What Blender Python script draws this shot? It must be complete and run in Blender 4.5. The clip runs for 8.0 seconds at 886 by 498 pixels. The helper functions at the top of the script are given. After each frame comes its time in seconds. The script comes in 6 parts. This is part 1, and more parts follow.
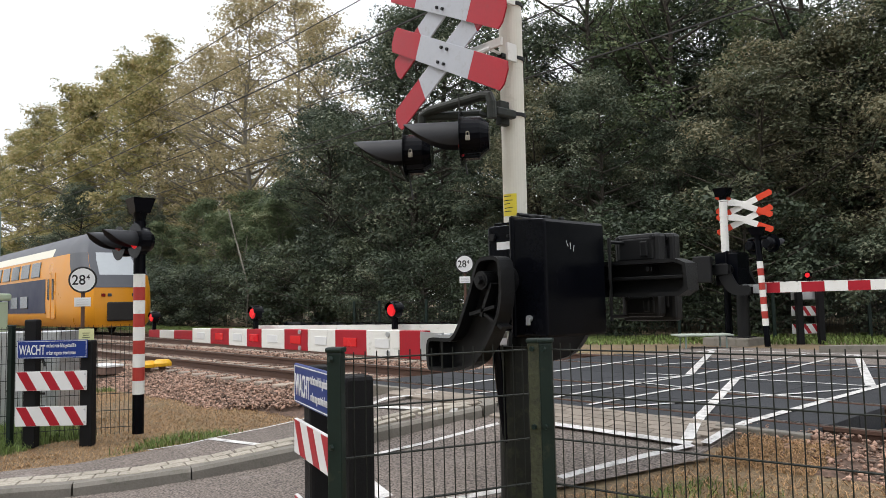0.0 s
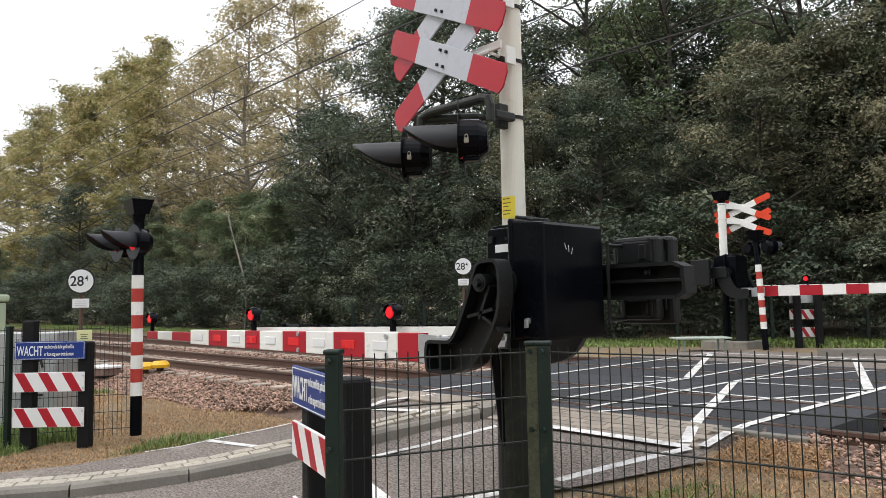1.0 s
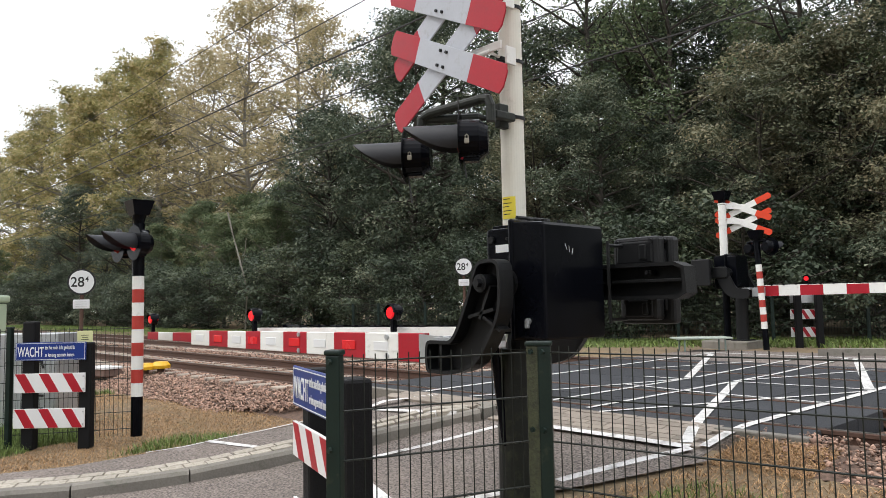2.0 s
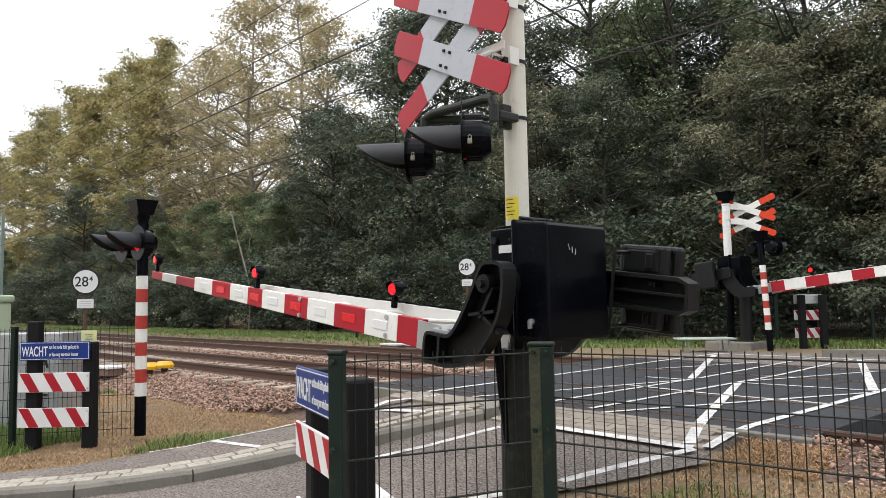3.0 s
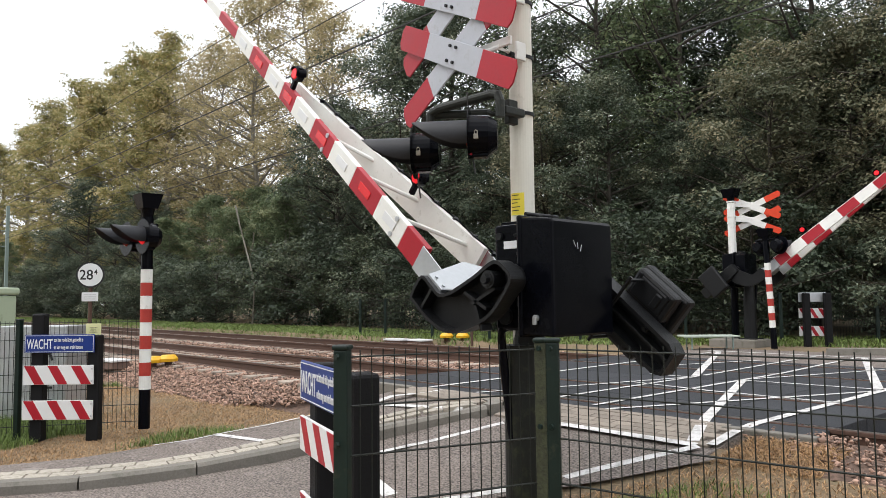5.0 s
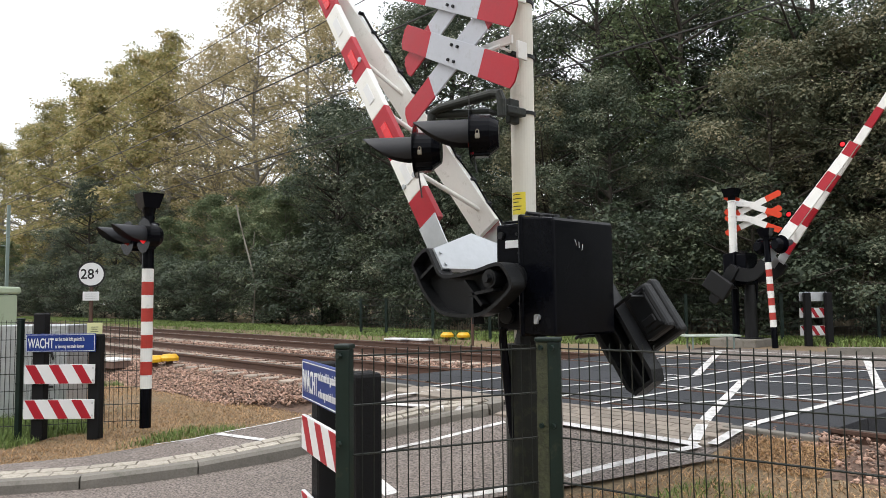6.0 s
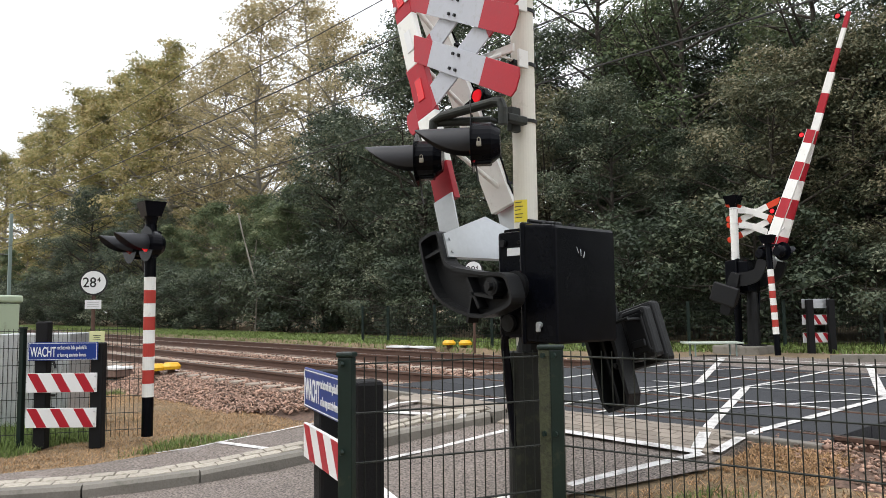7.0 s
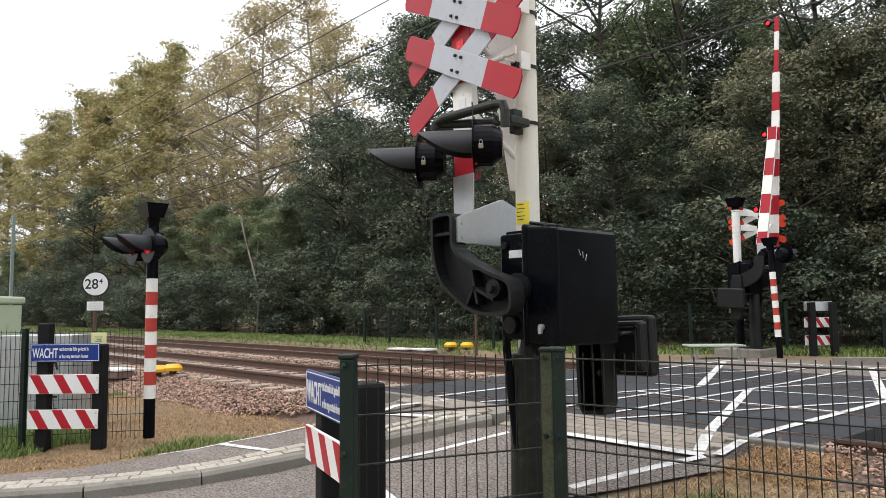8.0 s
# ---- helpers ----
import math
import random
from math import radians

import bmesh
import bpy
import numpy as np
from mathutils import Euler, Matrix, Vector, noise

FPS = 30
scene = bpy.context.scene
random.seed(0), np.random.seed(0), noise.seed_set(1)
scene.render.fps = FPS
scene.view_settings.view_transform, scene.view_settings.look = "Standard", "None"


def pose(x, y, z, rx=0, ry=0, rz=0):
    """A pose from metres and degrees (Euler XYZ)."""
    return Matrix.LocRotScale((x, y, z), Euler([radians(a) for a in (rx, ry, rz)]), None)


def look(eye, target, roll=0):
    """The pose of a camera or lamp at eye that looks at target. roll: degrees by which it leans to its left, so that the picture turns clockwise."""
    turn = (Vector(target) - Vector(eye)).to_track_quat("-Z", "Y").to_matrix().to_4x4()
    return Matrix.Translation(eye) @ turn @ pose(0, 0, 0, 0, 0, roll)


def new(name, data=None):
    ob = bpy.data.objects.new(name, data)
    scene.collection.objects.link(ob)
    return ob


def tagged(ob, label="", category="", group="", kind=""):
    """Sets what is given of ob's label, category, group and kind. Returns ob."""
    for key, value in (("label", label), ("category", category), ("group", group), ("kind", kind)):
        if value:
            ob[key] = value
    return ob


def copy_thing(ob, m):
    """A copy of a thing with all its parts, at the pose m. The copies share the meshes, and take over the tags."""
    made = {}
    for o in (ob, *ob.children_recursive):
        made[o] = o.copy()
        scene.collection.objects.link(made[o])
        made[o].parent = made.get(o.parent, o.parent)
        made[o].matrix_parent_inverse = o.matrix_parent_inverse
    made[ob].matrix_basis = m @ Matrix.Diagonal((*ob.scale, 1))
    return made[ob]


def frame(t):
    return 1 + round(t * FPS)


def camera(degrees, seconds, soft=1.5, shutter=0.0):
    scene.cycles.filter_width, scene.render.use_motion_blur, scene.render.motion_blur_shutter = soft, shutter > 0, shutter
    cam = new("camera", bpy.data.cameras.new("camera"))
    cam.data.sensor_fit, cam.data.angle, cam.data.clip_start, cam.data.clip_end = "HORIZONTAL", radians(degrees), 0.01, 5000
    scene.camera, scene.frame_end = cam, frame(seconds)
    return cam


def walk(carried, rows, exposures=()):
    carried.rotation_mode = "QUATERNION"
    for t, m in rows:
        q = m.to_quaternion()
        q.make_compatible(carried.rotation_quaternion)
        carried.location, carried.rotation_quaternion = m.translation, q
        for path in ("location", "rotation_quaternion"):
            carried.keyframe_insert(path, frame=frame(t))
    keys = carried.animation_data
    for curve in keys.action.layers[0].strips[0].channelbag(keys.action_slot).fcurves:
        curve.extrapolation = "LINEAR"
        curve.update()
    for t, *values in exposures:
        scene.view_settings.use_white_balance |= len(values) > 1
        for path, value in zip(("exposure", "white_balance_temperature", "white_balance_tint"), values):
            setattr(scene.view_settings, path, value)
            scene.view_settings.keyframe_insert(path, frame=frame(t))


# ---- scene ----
# camera: held by a standing person, almost still
cam = camera(62, 8.0, soft=0.8, shutter=0.0)
walk(cam, [
    (0, pose(0.0079, 0.0123, 1.0693, 94.141, 1.207, 47.547)),
    (0.5, pose(0.0106, 0.0096, 1.0707, 94.186, 1.052, 47.515)),
    (1, pose(0.0113, 0.0118, 1.0699, 94.316, 1.029, 47.435)),
    (1.5, pose(0.0110, 0.0099, 1.0699, 94.323, 1.086, 47.403)),
    (3, pose(0.0146, 0.0119, 1.0711, 94.360, 1.013, 47.732)),
    (3.5, pose(0.0085, 0.0110, 1.0710, 94.316, 0.821, 47.812)),
    (4, pose(0.0057, 0.0100, 1.0702, 94.282, 0.646, 47.811)),
    (4.5, pose(0.0038, 0.0119, 1.0702, 94.123, 0.638, 47.919)),
    (6, pose(-0.0020, 0.0052, 1.0689, 93.985, 0.604, 48.025)),
    (6.5, pose(-0.0005, 0.0046, 1.0683, 94.310, 0.747, 48.078)),
    (7, pose(0.0012, 0.0015, 1.0705, 94.574, 0.716, 48.171)),
    (7.5, pose(0.0007, 0.0004, 1.0693, 94.801, 0.598, 48.277)),
    (8, pose(-0.0000, 0.0000, 1.0700, 94.738, 0.619, 48.295)),
], exposures=((0.0, 0.16), (0.6, 0.22), (1.5, 0.33), (4.5, 0.33), (8.0, 0.37)))

# overcast daylight
world = bpy.data.worlds.new("overcast_sky")
scene.world = world
world.use_nodes = True
wn = world.node_tree.nodes
sky = wn.new("ShaderNodeTexSky")
sky.sky_type = "NISHITA"
sky.sun_disc = False
sky.sun_elevation = radians(48)
sky.sun_rotation = radians(200)
sky.air_density, sky.dust_density, sky.ozone_density = 1.0, 4.0, 1.0
# a closed cloud cover, about three times as bright overhead as at the horizon
up = wn.new("ShaderNodeTexCoord")
split = wn.new("ShaderNodeSeparateXYZ")
lift = wn.new("ShaderNodeMapRange")
lift.inputs[3].default_value, lift.inputs[4].default_value = 0.75, 1.45
cloud = wn.new("ShaderNodeVectorMath")
cloud.operation = "SCALE"
cloud.inputs[0].default_value = (9.4, 9.6, 9.9)
soften = wn.new("ShaderNodeMix")
soften.data_type = "RGBA"
soften.inputs[0].default_value = 0.85
for a, b in ((up.outputs["Generated"], split.inputs[0]), (split.outputs[2], lift.inputs[0]), (lift.outputs[0], cloud.inputs[3]), (sky.outputs[0], soften.inputs[6]), (cloud.outputs[0], soften.inputs[7]), (soften.outputs[2], wn["Background"].inputs[0])):
    world.node_tree.links.new(a, b)
wn["Background"].inputs[1].default_value = 0.13
sun = new("sun", bpy.data.lights.new("sun", "SUN"))
sun.data.energy = 1.0
sun.data.angle = radians(25)
sun.data.color = (1.0, 0.96, 0.9)
sun.matrix_world = look((0, 0, 30), (6, 15, 0))

# ---- building helpers ----
def part(name, bm, material, parent=None, label="", smooth=False):
    me = bpy.data.meshes.new(name)
    bm.to_mesh(me)
    bm.free()
    if smooth:
        for f in me.polygons:
            f.use_smooth = True
    me.materials.append(material)
    ob = new(name, me)
    if parent is not None:
        ob.parent = parent
    if label:
        ob["label"] = label
    return ob


def thing(name, label, category, m=None, group="", kind=""):
    ob = new(name)
    ob.empty_display_size = 0.2
    if m is not None:
        ob.matrix_basis = m
    return tagged(ob, label, category, group, kind)


def box(bm, cx, cy, cz, sx, sy, sz, bevel=0.0, turn=None):
    m = Matrix.Translation((cx, cy, cz))
    if turn is not None:
        m = m @ turn
    got = bmesh.ops.create_cube(bm, size=1, matrix=m @ Matrix.Diagonal((sx, sy, sz, 1)))
    if bevel:
        edges = list({e for v in got["verts"] for e in v.link_edges})
        bmesh.ops.bevel(bm, geom=edges, offset=bevel, segments=2, profile=0.5, affect="EDGES")
    return bm


def rod(bm, a, b, r0, r1=None, n=12, caps=True):
    a, b = Vector(a), Vector(b)
    r1 = r0 if r1 is None else r1
    q = (b - a).to_track_quat("Z", "Y").to_matrix()
    rings = []
    for p, r in ((a, r0), (b, r1)):
        rings.append([bm.verts.new(p + q @ Vector((r * math.cos(2 * math.pi * k / n), r * math.sin(2 * math.pi * k / n), 0))) for k in range(n)])
    for k in range(n):
        bm.faces.new((rings[0][k], rings[0][(k + 1) % n], rings[1][(k + 1) % n], rings[1][k]))
    if caps:
        bm.faces.new(rings[0][::-1])
        bm.faces.new(rings[1])
    return bm


def pipe(bm, points, r, n=10):
    """A bent pipe along points."""
    pts = [Vector(p) for p in points]
    prev = None
    first = None
    for i, p in enumerate(pts):
        d = (pts[min(i + 1, len(pts) - 1)] - pts[max(i - 1, 0)]).normalized()
        q = d.to_track_quat("Z", "Y").to_matrix()
        ring = [bm.verts.new(p + q @ Vector((r * math.cos(2 * math.pi * k / n), r * math.sin(2 * math.pi * k / n), 0))) for k in range(n)]
        if prev:
            shift = min(range(n), key=lambda s: (ring[s].co - prev[0].co).length)
            ring = ring[shift:] + ring[:shift]
            for k in range(n):
                bm.faces.new((prev[k], prev[(k + 1) % n], ring[(k + 1) % n], ring[k]))
        else:
            first = ring
        prev = ring
    bm.faces.new(first[::-1])
    bm.faces.new(prev)
    return bm


def prism(bm, outline, depth, m=None, bevel=0.0):
    """An outline in the local xz plane, pushed along y by depth (centred)."""
    m = m or Matrix.Identity(4)
    a = [bm.verts.new(m @ Vector((x, -depth / 2, z))) for x, z in outline]
    b = [bm.verts.new(m @ Vector((x, depth / 2, z))) for x, z in outline]
    n = len(outline)
    faces = [bm.faces.new(a), bm.faces.new(b[::-1])]
    for k in range(n):
        faces.append(bm.faces.new((a[(k + 1) % n], a[k], b[k], b[(k + 1) % n])))
    bmesh.ops.recalc_face_normals(bm, faces=faces)
    if bevel:
        edges = list({e for f in faces[:2] for e in f.edges})
        bmesh.ops.bevel(bm, geom=edges, offset=bevel, segments=2, profile=0.5, affect="EDGES")
    return bm


def slab(bm, outline, z0, z1):
    """A flat plate: an outline in plan between two heights (numbers, or functions of x and y)."""
    f0 = z0 if callable(z0) else (lambda x, y: z0)
    f1 = z1 if callable(z1) else (lambda x, y: z1)
    lo = [bm.verts.new((x, y, f0(x, y))) for x, y in outline]
    hi = [bm.verts.new((x, y, f1(x, y))) for x, y in outline]
    n = len(outline)
    fs = [bm.faces.new(hi), bm.faces.new(lo[::-1])]
    for k in range(n):
        fs.append(bm.faces.new((lo[k], lo[(k + 1) % n], hi[(k + 1) % n], hi[k])))
    bmesh.ops.recalc_face_normals(bm, faces=fs)
    return bm


def B():
    return bmesh.new()


# ---- materials ----
def mat(name, color, rough=0.6, metal=0.0, vary=0.12, scale=6.0, bump=0.1, fine=60.0, spec=0.5, dirt=None, dirt_amount=0.35, island=0.0, obj=0.0, grain=1.4):
    """A surface with coarse stains and fine grain."""
    m = bpy.data.materials.new(name)
    m.use_nodes = True
    nt = m.node_tree
    p = nt.nodes["Principled BSDF"]
    p.inputs["Roughness"].default_value = rough
    p.inputs["Metallic"].default_value = metal
    p.inputs["Specular IOR Level"].default_value = spec
    co = nt.nodes.new("ShaderNodeTexCoord")
    geo = nt.nodes.new("ShaderNodeNewGeometry")
    n1 = nt.nodes.new("ShaderNodeTexNoise")
    n1.inputs["Scale"].default_value = scale
    n1.inputs["Detail"].default_value = 5
    n2 = nt.nodes.new("ShaderNodeTexNoise")
    n2.inputs["Scale"].default_value = fine
    n2.inputs["Detail"].default_value = 3
    nt.links.new(geo.outputs["Position"], n1.inputs["Vector"])
    nt.links.new(geo.outputs["Position"], n2.inputs["Vector"])
    last = None

    def math_node(op, a, b):
        k = nt.nodes.new("ShaderNodeMath")
        k.operation = op
        for i, v in enumerate((a, b)):
            if isinstance(v, (int, float)):
                k.inputs[i].default_value = v
            else:
                nt.links.new(v, k.inputs[i])
        return k.outputs[0]

    v = math_node("ADD", math_node("MULTIPLY", math_node("SUBTRACT", n1.outputs[0], 0.5), 2.2 * vary), 1.0)
    v = math_node("ADD", v, math_node("MULTIPLY", math_node("SUBTRACT", n2.outputs[0], 0.5), grain * vary))
    if island:
        v = math_node("ADD", v, math_node("MULTIPLY", math_node("SUBTRACT", geo.outputs["Random Per Island"], 0.5), 2 * island))
    if obj:
        info = nt.nodes.new("ShaderNodeObjectInfo")
        v = math_node("ADD", v, math_node("MULTIPLY", math_node("SUBTRACT", info.outputs["Random"], 0.5), 2 * obj))
    hsv = nt.nodes.new("ShaderNodeHueSaturation")
    hsv.inputs["Color"].default_value = (*color, 1)
    nt.links.new(v, hsv.inputs["Value"])
    last = hsv.outputs[0]
    if dirt is not None:
        n3 = nt.nodes.new("ShaderNodeTexNoise")
        n3.inputs["Scale"].default_value = scale * 2.3
        n3.inputs["Detail"].default_value = 8
        n3.inputs["Roughness"].default_value = 0.7
        nt.links.new(geo.outputs["Position"], n3.inputs["Vector"])
        ramp = nt.nodes.new("ShaderNodeValToRGB")
        ramp.color_ramp.elements[0].position = 0.62 - 0.3 * dirt_amount
        ramp.color_ramp.elements[1].position = 0.85 - 0.3 * dirt_amount
        nt.links.new(n3.outputs[0], ramp.inputs[0])
        mix = nt.nodes.new("ShaderNodeMix")
        mix.data_type = "RGBA"
        nt.links.new(ramp.outputs[0], mix.inputs[0])
        nt.links.new(last, mix.inputs[6])
        mix.inputs[7].default_value = (*dirt, 1)
        last = mix.outputs[2]
    nt.links.new(last, p.inputs["Base Color"])
    r = math_node("ADD", math_node("MULTIPLY", math_node("SUBTRACT", n1.outputs[0], 0.5), 0.25), rough)
    nt.links.new(r, p.inputs["Roughness"])
    if bump:
        bp = nt.nodes.new("ShaderNodeBump")
        bp.inputs["Strength"].default_value = bump
        bp.inputs["Distance"].default_value = 0.01
        nt.links.new(n2.outputs[0], bp.inputs["Height"])
        nt.links.new(bp.outputs[0], p.inputs["Normal"])
    return m


def lit(name, color, strength):
    m = bpy.data.materials.new(name)
    m.use_nodes = True
    p = m.node_tree.nodes["Principled BSDF"]
    p.inputs["Base Color"].default_value = (*color, 1)
    p.inputs["Emission Color"].default_value = (*color, 1)
    p.inputs["Emission Strength"].default_value = strength
    p.inputs["Roughness"].default_value = 0.25
    return m


def leafy(name, colors, rough=0.55, through_light=0.35):
    """Leaves: each leaf takes its own shade between the given colours and lets some light through."""
    m = bpy.data.materials.new(name)
    m.use_nodes = True
    nt = m.node_tree
    p = nt.nodes["Principled BSDF"]
    geo = nt.nodes.new("ShaderNodeNewGeometry")
    noise_tex = nt.nodes.new("ShaderNodeTexNoise")
    noise_tex.inputs["Scale"].default_value = 0.55
    noise_tex.inputs["Detail"].default_value = 3
    nt.links.new(geo.outputs["Position"], noise_tex.inputs["Vector"])
    add = nt.nodes.new("ShaderNodeMath")
    add.operation = "MULTIPLY_ADD"
    nt.links.new(geo.outputs["Random Per Island"], add.inputs[0])
    add.inputs[1].default_value = 0.55
    sub = nt.nodes.new("ShaderNodeMath")
    sub.operation = "MULTIPLY_ADD"
    nt.links.new(noise_tex.outputs[0], sub.inputs[0])
    sub.inputs[1].default_value = 1.9
    sub.inputs[2].default_value = -0.72
    nt.links.new(sub.outputs[0], add.inputs[2])
    ramp = nt.nodes.new("ShaderNodeValToRGB")
    el = ramp.color_ramp.elements
    while len(el) < len(colors):
        el.new(0.5)
    for i, c in enumerate(colors):
        el[i].position = i / (len(colors) - 1)
        el[i].color = (*c, 1)
    nt.links.new(add.outputs[0], ramp.inputs[0])
    nt.links.new(ramp.outputs[0], p.inputs["Base Color"])
    p.inputs["Roughness"].default_value = rough
    p.inputs["Specular IOR Level"].default_value = 0.35
    tr = nt.nodes.new("ShaderNodeBsdfTranslucent")
    nt.links.new(ramp.outputs[0], tr.inputs[0])
    mix = nt.nodes.new("ShaderNodeMixShader")
    mix.inputs[0].default_value = through_light
    nt.links.new(p.outputs[0], mix.inputs[1])
    nt.links.new(tr.outputs[0], mix.inputs[2])
    nt.links.new(mix.outputs[0], nt.nodes["Material Output"].inputs[0])
    return m


RED = mat("red_reflective_paint", (0.37, 0.013, 0.025), 0.42, vary=0.12, bump=0.03, spec=0.3, dirt=(0.27, 0.03, 0.035), dirt_amount=0.2)
RED_REFLEX = mat("bright_red_reflector", (0.68, 0.018, 0.025), 0.25, vary=0.05, bump=0.0)
RED_DULL = mat("weathered_red_paint", (0.40, 0.045, 0.035), 0.5, vary=0.15, bump=0.05, spec=0.3)
ORANGE = mat("orange_red_sheet", (0.66, 0.06, 0.022), 0.4, vary=0.1, bump=0.03, spec=0.3)
WHITE = mat("white_paint", (0.78, 0.78, 0.75), 0.45, vary=0.05, bump=0.04, dirt=(0.42, 0.41, 0.36), dirt_amount=0.12)
SHEET_WHITE = mat("white_reflective_sheet", (0.43, 0.45, 0.5), 0.4, vary=0.07, bump=0.03, spec=0.3, dirt=(0.33, 0.33, 0.34), dirt_amount=0.25)
CREAM = mat("cream_mast_paint", (0.7, 0.68, 0.6), 0.5, vary=0.06, scale=3, bump=0.05, dirt=(0.42, 0.4, 0.32), dirt_amount=0.12)
BLACK = mat("black_enamel", (0.0026, 0.003, 0.005), 0.22, vary=0.2, bump=0.03, spec=0.1, dirt=(0.012, 0.013, 0.015), dirt_amount=0.05)
BLACK_CAST = mat("black_cast_iron_paint", (0.006, 0.0065, 0.0075), 0.45, vary=0.25, bump=0.2, fine=120, spec=0.3, dirt=(0.022, 0.022, 0.022), dirt_amount=0.1)
HOOD = mat("dark_grey_hood", (0.022, 0.023, 0.027), 0.5, vary=0.15, bump=0.05, spec=0.3)
RECYCLED = mat("black_recycled_plastic", (0.010, 0.010, 0.011), 0.6, vary=0.25, bump=0.3, fine=80, spec=0.15)
GREEN_STEEL = mat("dark_green_coated_steel", (0.008, 0.018, 0.0145), 0.42, vary=0.2, bump=0.05, spec=0.3, dirt=(0.045, 0.05, 0.03), dirt_amount=0.15)
BRACKET = mat("dark_bracket_paint", (0.018, 0.021, 0.018), 0.5, vary=0.2, bump=0.1, spec=0.3, dirt=(0.05, 0.052, 0.035), dirt_amount=0.2)
SLEEVE = mat("algae_stained_black_steel", (0.0065, 0.0075, 0.0065), 0.5, vary=0.25, scale=4, bump=0.15, spec=0.3, dirt=(0.028, 0.034, 0.016), dirt_amount=0.3)
MOSSY = mat("mossy_weathered_post", (0.045, 0.05, 0.026), 0.85, vary=0.35, scale=9, bump=0.5, fine=70, grain=3.0, dirt=(0.016, 0.02, 0.014), dirt_amount=0.4)
WIRE_GREEN = mat("dark_green_wire", (0.014, 0.017, 0.014), 0.5, vary=0.2, bump=0.0, spec=0.25, dirt=(0.05, 0.042, 0.03), dirt_amount=0.2)
ZINC = mat("galvanised_steel", (0.5, 0.52, 0.54), 0.42, metal=0.7, vary=0.12, bump=0.05, fine=30)
ASPHALT = mat("worn_asphalt", (0.155, 0.13, 0.115), 0.9, vary=0.3, scale=0.9, bump=1.0, fine=52, grain=13.0, dirt=(0.3, 0.27, 0.25), dirt_amount=0.12)
SLAB_DARK = mat("dark_rubber_crossing_panel", (0.036, 0.038, 0.043), 0.8, vary=0.3, scale=2, bump=0.4, fine=50, grain=2.5, spec=0.25, obj=0.15)
CONCRETE = mat("kerb_concrete", (0.19, 0.175, 0.152), 0.85, vary=0.2, scale=3, bump=0.4, fine=60, grain=2.5, dirt=(0.1, 0.1, 0.075), dirt_amount=0.3, obj=0.12)
BRICK_PAVE = mat("grey_brown_paver", (0.24, 0.205, 0.17), 0.85, vary=0.15, scale=5, bump=0.4, obj=0.2)
PALE_PAVE = mat("pale_edge_paver", (0.36, 0.325, 0.275), 0.8, vary=0.2, scale=9, bump=0.4, grain=2.5, dirt=(0.16, 0.155, 0.1), dirt_amount=0.4, obj=0.12)
ROADPAINT = mat("white_road_paint", (0.62, 0.61, 0.6), 0.75, vary=0.2, scale=4, bump=0.3, fine=100, grain=2.0, dirt=(0.2, 0.19, 0.18), dirt_amount=0.5)
RAIL = mat("rusty_rail_side", (0.085, 0.045, 0.031), 0.75, vary=0.25, scale=3, bump=0.3)
RAIL_TOP = mat("polished_rail_top", (0.3, 0.28, 0.27), 0.3, metal=0.9, vary=0.1, bump=0.02)
SLEEPER = mat("weathered_concrete_sleeper", (0.33, 0.275, 0.225), 0.9, vary=0.25, bump=0.4, obj=0.2, grain=2.0)
STONE = mat("ballast_stone", (0.3, 0.19, 0.142), 0.85, vary=0.3, scale=10, bump=0.5, fine=60, island=0.75, grain=3.0, dirt=(0.33, 0.29, 0.25), dirt_amount=0.25)
EARTH_BALLAST = mat("ballast_bed", (0.11, 0.07, 0.052), 0.95, vary=0.4, scale=16, bump=1.0, fine=26, grain=5.0)
GROUND = mat("verge_soil", (0.18, 0.13, 0.078), 0.95, vary=0.35, scale=1.2, bump=1.0, fine=36, grain=4.0, dirt=(0.11, 0.115, 0.05), dirt_amount=0.3)
STRAW = mat("dry_brown_grass", (0.36, 0.225, 0.115), 0.9, vary=0.15, island=0.6, bump=0)
GRASS = mat("fresh_green_grass", (0.125, 0.18, 0.042), 0.7, vary=0.15, island=0.45, bump=0)
SIGN_BLUE = mat("blue_sign_enamel", (0.012, 0.036, 0.2), 0.35, vary=0.06, bump=0.02, spec=0.3)
SIGN_WHITE = mat("white_sign_enamel", (0.72, 0.73, 0.74), 0.4, vary=0.04, bump=0.02)
YELLOW = mat("yellow_plastic", (0.72, 0.4, 0.015), 0.4, vary=0.08, bump=0.02)
STICKER = mat("yellow_sticker", (0.75, 0.62, 0.05), 0.5, vary=0.05, bump=0.0)
PALE_YELLOW = mat("faded_yellow_card", (0.62, 0.62, 0.33), 0.6, vary=0.05, bump=0.0)
INK = mat("black_print", (0.012, 0.012, 0.013), 0.5, vary=0.05, bump=0)
BARK = mat("grey_brown_bark", (0.05, 0.042, 0.034), 0.95, vary=0.3, scale=3, bump=0.8, fine=25)
BARK_PALE = mat("pale_bark", (0.2, 0.185, 0.155), 0.9, vary=0.25, scale=2, bump=0.6, fine=25)
MINT = mat("pale_green_cabinet_paint", (0.42, 0.5, 0.36), 0.5, vary=0.06, scale=2, bump=0.04, dirt=(0.2, 0.2, 0.14), dirt_amount=0.2)
RED_LAMP = lit("red_lamp_lit", (0.75, 0.012, 0.02), 0.4)
RED_LENS = mat("red_lens_unlit", (0.2, 0.012, 0.012), 0.2, vary=0.05, bump=0)
